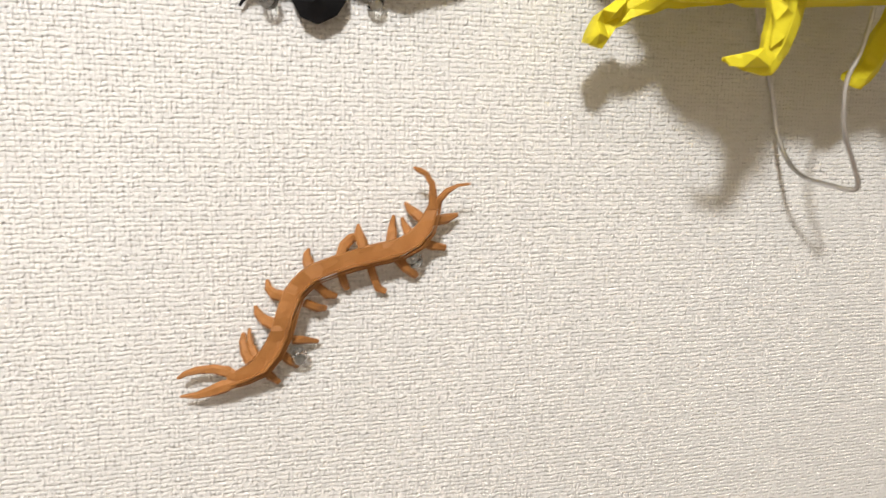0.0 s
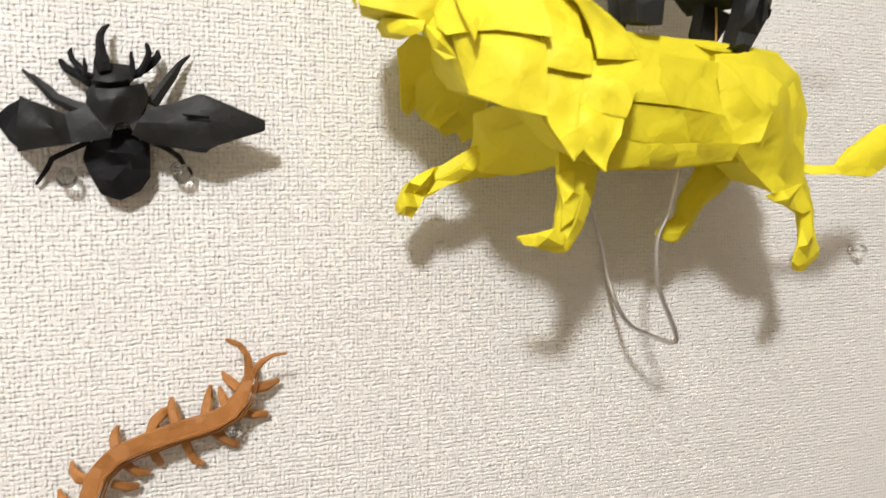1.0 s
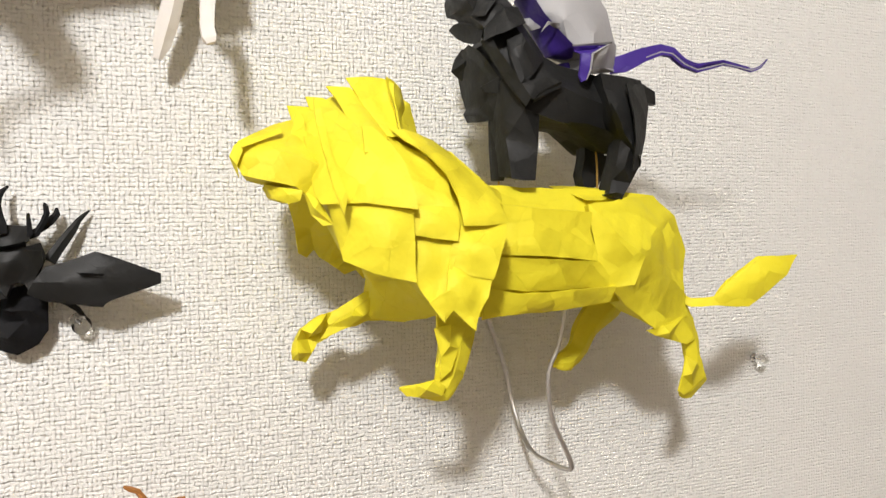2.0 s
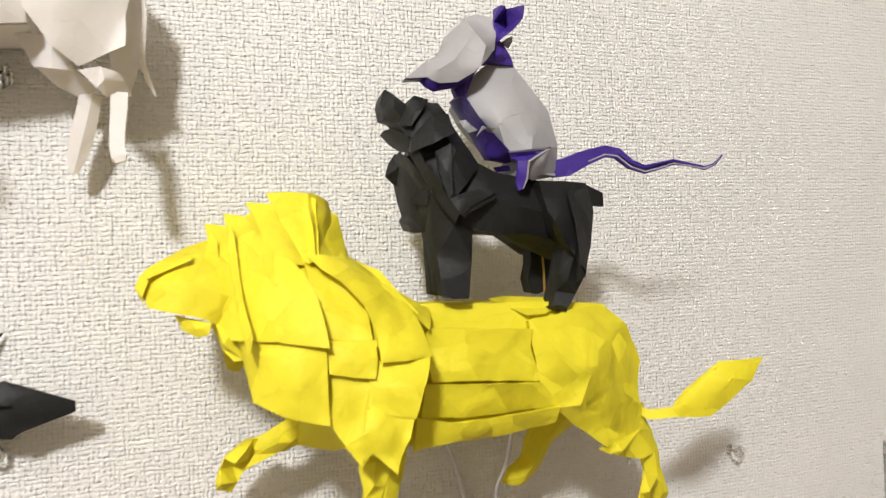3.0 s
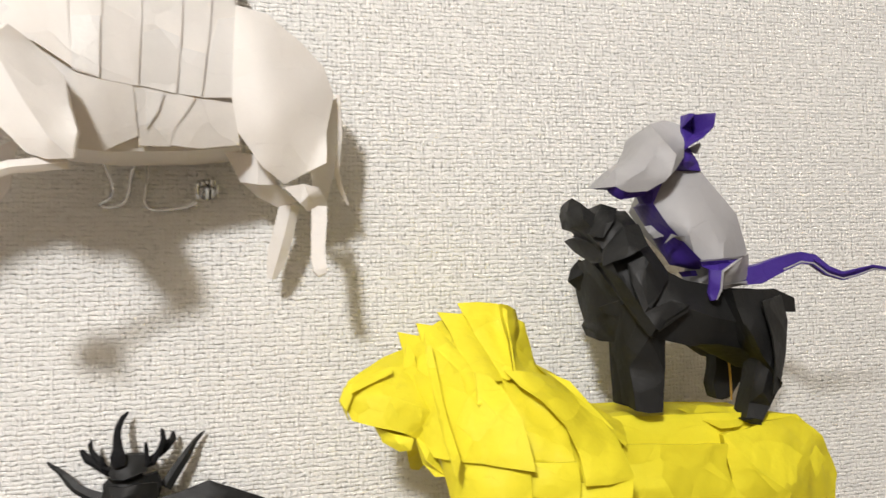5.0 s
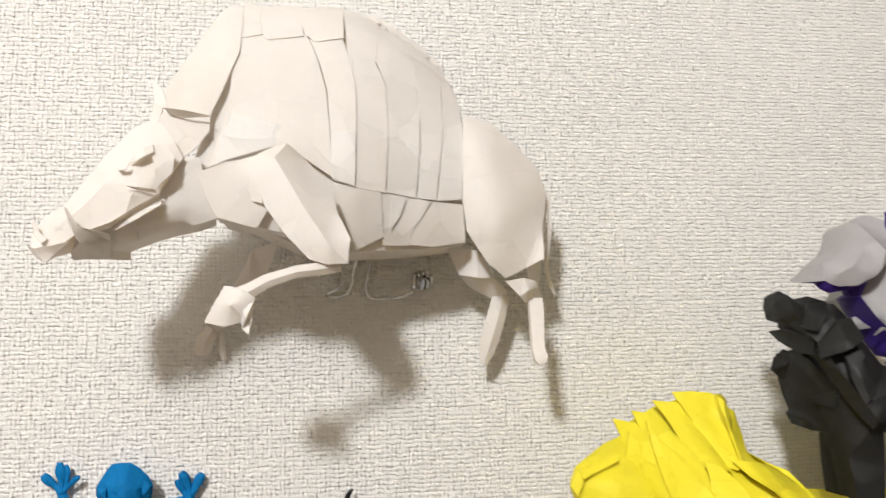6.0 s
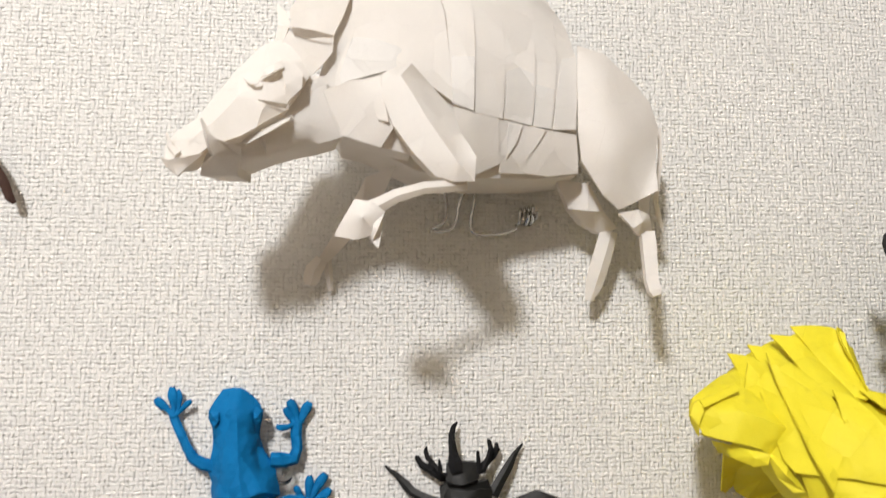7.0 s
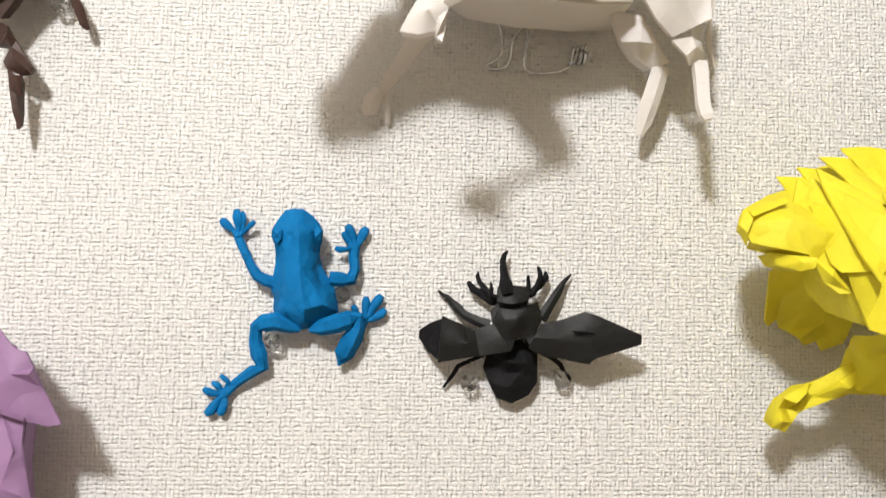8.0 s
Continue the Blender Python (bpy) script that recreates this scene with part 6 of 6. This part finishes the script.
limb(centipede, "leg", OCHRE, [(-31.7, 11.0, -28.5, 3.0), (-33.8, 9.0, -24.5, 2.7), (-34.9, 6.0, -20.9, 1.7), (-34.2, 4.0, -17.9, 0.8)], sides=6, flat=0.6, crumple=0.45, turn=0.1)
limb(centipede, "leg", OCHRE, [(-29.8, 11.0, -26.4, 2.2), (-31.5, 9.0, -22.5, 1.6), (-32.2, 6.0, -18.9, 1.1), (-32.0, 4.0, -16.2, 0.6)], sides=6, flat=0.6, crumple=0.45, turn=0.1)
limb(centipede, "leg", OCHRE, [(-22.0, 11.0, -13.1, 2.8), (-26.0, 9.0, -11.2, 2.5), (-28.6, 6.0, -8.9, 1.8), (-29.3, 4.0, -6.4, 0.6)], sides=6, flat=0.6, crumple=0.45, turn=0.1)
limb(centipede, "leg", OCHRE, [(-18.0, 11.0, -1.0, 2.5), (-21.7, 9.0, -0.6, 2.5), (-23.9, 6.0, 1.8, 1.7), (-24.1, 4.0, 4.7, 0.6)], sides=6, flat=0.6, crumple=0.45, turn=0.1)
limb(centipede, "leg", OCHRE, [(-6.7, 11.0, 10.0, 2.5), (-7.6, 9.0, 13.3, 2.2), (-7.5, 6.0, 15.7, 1.6), (-6.5, 4.0, 17.8, 0.6)], sides=6, flat=0.6, crumple=0.45, turn=0.1)
limb(centipede, "leg", OCHRE, [(6.3, 11.0, 14.7, 2.3), (8.0, 9.0, 19.3, 2.3), (11.4, 6.0, 22.0, 2.0), (14.9, 4.0, 22.8, 1.3)], sides=6, flat=0.6, crumple=0.45, turn=0.1)
limb(centipede, "leg", OCHRE, [(16.3, 11.0, 16.5, 2.6), (15.5, 9.0, 21.3, 2.2), (14.6, 6.0, 25.3, 1.5), (14.9, 4.0, 27.9, 0.6)], sides=6, flat=0.6, crumple=0.45, turn=0.1)
limb(centipede, "leg", OCHRE, [(28.0, 11.0, 19.9, 2.4), (28.7, 9.0, 23.9, 2.1), (29.7, 6.0, 27.9, 1.6), (30.6, 4.0, 31.6, 0.7)], sides=6, flat=0.6, crumple=0.45, turn=0.1)
limb(centipede, "leg", OCHRE, [(37.6, 11.0, 22.5, 2.4), (35.8, 9.0, 25.2, 2.2), (34.7, 6.0, 27.8, 1.5), (34.2, 4.0, 30.5, 0.8)], sides=6, flat=0.6, crumple=0.45, turn=0.1)
limb(centipede, "leg", OCHRE, [(42.7, 11.0, 29.8, 2.4), (38.7, 9.0, 33.2, 2.4), (36.7, 6.0, 35.1, 1.8), (35.3, 4.0, 37.4, 0.6)], sides=6, flat=0.6, crumple=0.45, turn=0.1)
limb(centipede, "leg", OCHRE, [(-26.4, 9.0, -33.1, 1.9), (-23.6, 7.0, -36.9, 2.0), (-19.9, 4.0, -40.9, 1.4)], sides=6, flat=0.6, crumple=0.45, turn=0.1)
limb(centipede, "leg", OCHRE, [(-19.3, 9.0, -26.2, 2.0), (-15.0, 7.0, -30.8, 1.9), (-11.9, 4.0, -34.2, 1.2)], sides=6, flat=0.6, crumple=0.45, turn=0.1)
limb(centipede, "leg", OCHRE, [(-14.3, 9.0, -20.6, 2.0), (-7.8, 7.0, -21.8, 1.7), (-2.8, 4.0, -23.4, 1.0)], sides=6, flat=0.6, crumple=0.45, turn=0.1)
limb(centipede, "leg", OCHRE, [(-9.2, 9.0, -4.7, 2.0), (-3.3, 7.0, -7.7, 2.0), (0.5, 4.0, -8.7, 1.3)], sides=6, flat=0.6, crumple=0.45, turn=0.1)
limb(centipede, "leg", OCHRE, [(-4.2, 9.0, 3.1, 2.0), (1.0, 7.0, -2.0, 2.0), (5.1, 4.0, -3.5, 1.2)], sides=6, flat=0.6, crumple=0.45, turn=0.1)
limb(centipede, "leg", OCHRE, [(5.9, 9.0, 9.2, 2.0), (8.0, 7.0, 3.6, 2.0), (9.9, 4.0, -0.5, 1.5)], sides=6, flat=0.6, crumple=0.45, turn=0.1)
limb(centipede, "leg", OCHRE, [(18.9, 9.0, 11.7, 2.1), (21.2, 7.0, 4.6, 2.1), (23.4, 5.0, -0.3, 1.9), (26.9, 4.0, -2.4, 1.1)], sides=6, flat=0.6, crumple=0.45, turn=0.1)
limb(centipede, "leg", OCHRE, [(29.9, 9.0, 14.3, 2.1), (35.7, 7.0, 8.6, 2.4), (41.0, 4.0, 4.1, 1.5)], sides=6, flat=0.6, crumple=0.45, turn=0.1)
limb(centipede, "leg", OCHRE, [(41.1, 9.0, 20.7, 2.1), (47.7, 7.0, 18.0, 2.1), (54.0, 4.0, 16.6, 1.4)], sides=6, flat=0.6, crumple=0.45, turn=0.1)
limb(centipede, "leg", OCHRE, [(47.0, 9.0, 29.4, 2.1), (53.7, 7.0, 30.1, 2.5), (59.3, 5.0, 31.6, 0.9)], sides=6, flat=0.6, crumple=0.45, turn=0.1)

# dark brown paper figure, of which only the hanging limbs are seen

brown_figure = thing("paper_figure", -0.29, 1.66, "dark brown folded paper figure with long hanging limbs", "paper figure", "paper animals on the wall")
relief(brown_figure, "thigh", BROWN, [(1.7, 18.0, 9.1), (9.0, 16.0, 4.5), (11.9, 15.0, 3.3), (16.1, 16.0, -3.7), (20.1, 15.0, -10.3), (23.4, 14.0, -15.0), (22.7, 14.0, -17.8), (18.3, 13.0, -18.6), (11.6, 13.0, -15.1), (9.8, 13.0, -12.2), (14.4, 16.0, -6.6), (8.5, 14.0, -5.0), (0.4, 14.0, -3.7)], [(16.6, 19.0, -11.7), (13.9, 20.0, -2.3), (21.7, 18.0, -16.1)], deep=5, shrink=0.85, crumple=0.5)
relief(brown_figure, "shin", BROWN, [(12.3, 14.0, -15.1), (16.7, 16.0, -18.7), (18.7, 14.0, -18.3), (18.4, 13.0, -26.8), (18.3, 12.0, -37.9), (18.0, 12.0, -41.9), (16.2, 11.0, -42.0), (15.7, 11.0, -38.4), (14.3, 12.0, -33.8), (13.2, 13.0, -24.2)], [(17.9, 17.0, -27.9)], deep=4, shrink=0.8, crumple=0.3)
limb(brown_figure, "arm", BROWN, [(23.9, 14.0, 37.6, 3.0), (30.8, 13.0, 28.2, 2.7), (35.6, 12.0, 21.6, 2.5), (38.9, 11.0, 16.3, 2.2), (40.8, 10.0, 11.7, 2.1), (42.0, 9.0, 7.7, 1.8), (43.5, 8.0, 5.4, 0.8)], sides=5, flat=0.7, crumple=0.5, label='twisted brown limb')
relief(brown_figure, "body", BROWN, [(-6.9, 20.0, 37.6), (8.9, 20.0, 39.8), (24.7, 16.0, 38.2), (31.2, 14.0, 29.3), (17.3, 18.0, 16.9), (9.4, 17.0, 5.6), (1.7, 18.0, 7.7), (-9.7, 18.0, 21.4)], [(14.6, 30.0, 23.0)], deep=8, shrink=0.85, crumple=0.8)

# mauve paper figure, of which only an edge is seen

mauve_figure = thing("paper_figure", -0.29, 1.48, "mauve pink folded paper figure with pointed flaps", "paper figure", "paper animals on the wall")
relief(mauve_figure, "flap", PINK, [(4.8, 34.0, 56.1), (20.4, 36.0, 58.3), (26.7, 38.0, 51.5), (33.5, 40.0, 44.1), (38.3, 41.0, 43.0), (41.6, 41.0, 36.8), (44.6, 40.0, 29.3), (52.7, 40.0, 14.9), (48.3, 41.0, 13.9), (39.6, 42.0, 16.5), (30.3, 42.0, 20.1), (14.8, 40.0, 21.5)], [(40.2, 44.0, 19.8), (41.7, 45.0, 34.6), (34.5, 45.0, 34.6), (43.8, 43.0, 23.4)], deep=1.2, crumple=0.4, label='pointed mauve flap')
relief(mauve_figure, "flap", PINK, [(7.9, 36.0, 21.6), (28.4, 38.0, 20.1), (37.7, 38.0, 16.2), (37.2, 38.0, 6.5), (39.0, 37.0, -3.5), (41.7, 36.0, -18.6), (40.3, 34.0, -31.5), (11.1, 34.0, -31.4)], [(35.5, 41.0, 4.6), (31.0, 40.0, -10.3), (37.9, 39.0, -13.0)], deep=1.2, crumple=0.4, label='mauve lower panel')
relief(mauve_figure, "fold", PINK, [(20.5, 42.0, 23.1), (31.2, 44.0, 21.0), (40.2, 44.0, 17.6), (39.8, 43.0, 16.2), (30.8, 43.0, 19.1), (20.1, 41.0, 21.0)], deep=0.8, crumple=0.1)
relief(mauve_figure, "body", PINK, [(-6.9, 26.0, 53.2), (7.7, 30.0, 54.8), (24.9, 34.0, 48.7), (33.8, 36.0, 38.8), (38.4, 36.0, 21.2), (35.3, 34.0, -6.7), (36.2, 30.0, -32.6), (-1.6, 26.0, -33.7)], [(22.0, 34.0, 12.0)], deep=16, shrink=0.85, crumple=0.6)

# ---- clear push pins ----
first_pin = thing("push_pin", -0.0307, 1.5139, "small clear plastic push pin stuck in the wallpaper", "push pin", "push pins")
part("head", lathe([(0.4, 2.6), (0.9, 3.0), (1.5, 2.6), (2.0, 1.7), (3.2, 1.5), (3.9, 2.6), (5.0, 3.6), (6.6, 4.1), (8.2, 3.8), (9.5, 2.7), (10.3, 1.4), (10.5, 0.5)]), PLASTIC, first_pin)
part("needle", lathe([(-6.0, 0.2), (-2.0, 0.5), (5.5, 0.5), (6.0, 0.3)], 8), STEEL, first_pin, "thin steel needle")
first_pin.matrix_basis = pose(-0.0307, 0, 1.5139, 24, 0, 22)
for k, (px, pz) in enumerate([(-0.0725, 1.5106), (-0.1303, 1.5483), (-0.1595, 1.528), (-0.0103, 1.4022), (-0.0621, 1.3622), (0.3365, 1.4693), (-0.0217, 1.6629), (-0.2593, 1.6781)]):
    copy_thing(first_pin, pose(px, 0, pz, 6 * math.sin(3 * k + 1) + 5, 0, 7 * math.cos(5 * k)))

# ---- clear sleeve with a printed sheet, pinned up ----
sleeve = thing("plastic_sleeve", 0.5567, 1.3131, "grey sheet in a clear plastic sleeve pinned flat to the wall", "sleeve")
SHEET = paper("grey_printed_sheet", (0.36, 0.34, 0.31), 0.5, 0.06, 0.05)
relief(sleeve, "sheet", SHEET, [(-101, 1.2, 144), (104, 1.2, 144), (104, 1.2, -148), (-101, 1.2, -148)], deep=0.4, crumple=0.3, cuts=4)
relief(sleeve, "film", PLASTIC, [(-105, 2.2, 148), (105, 2.2, 148), (105, 2.2, -150), (-105, 2.2, -150)], deep=0.2, crumple=0.15, cuts=4)
copy_thing(first_pin, pose(0.4602, 0, 1.4551, 0, 0, 0))
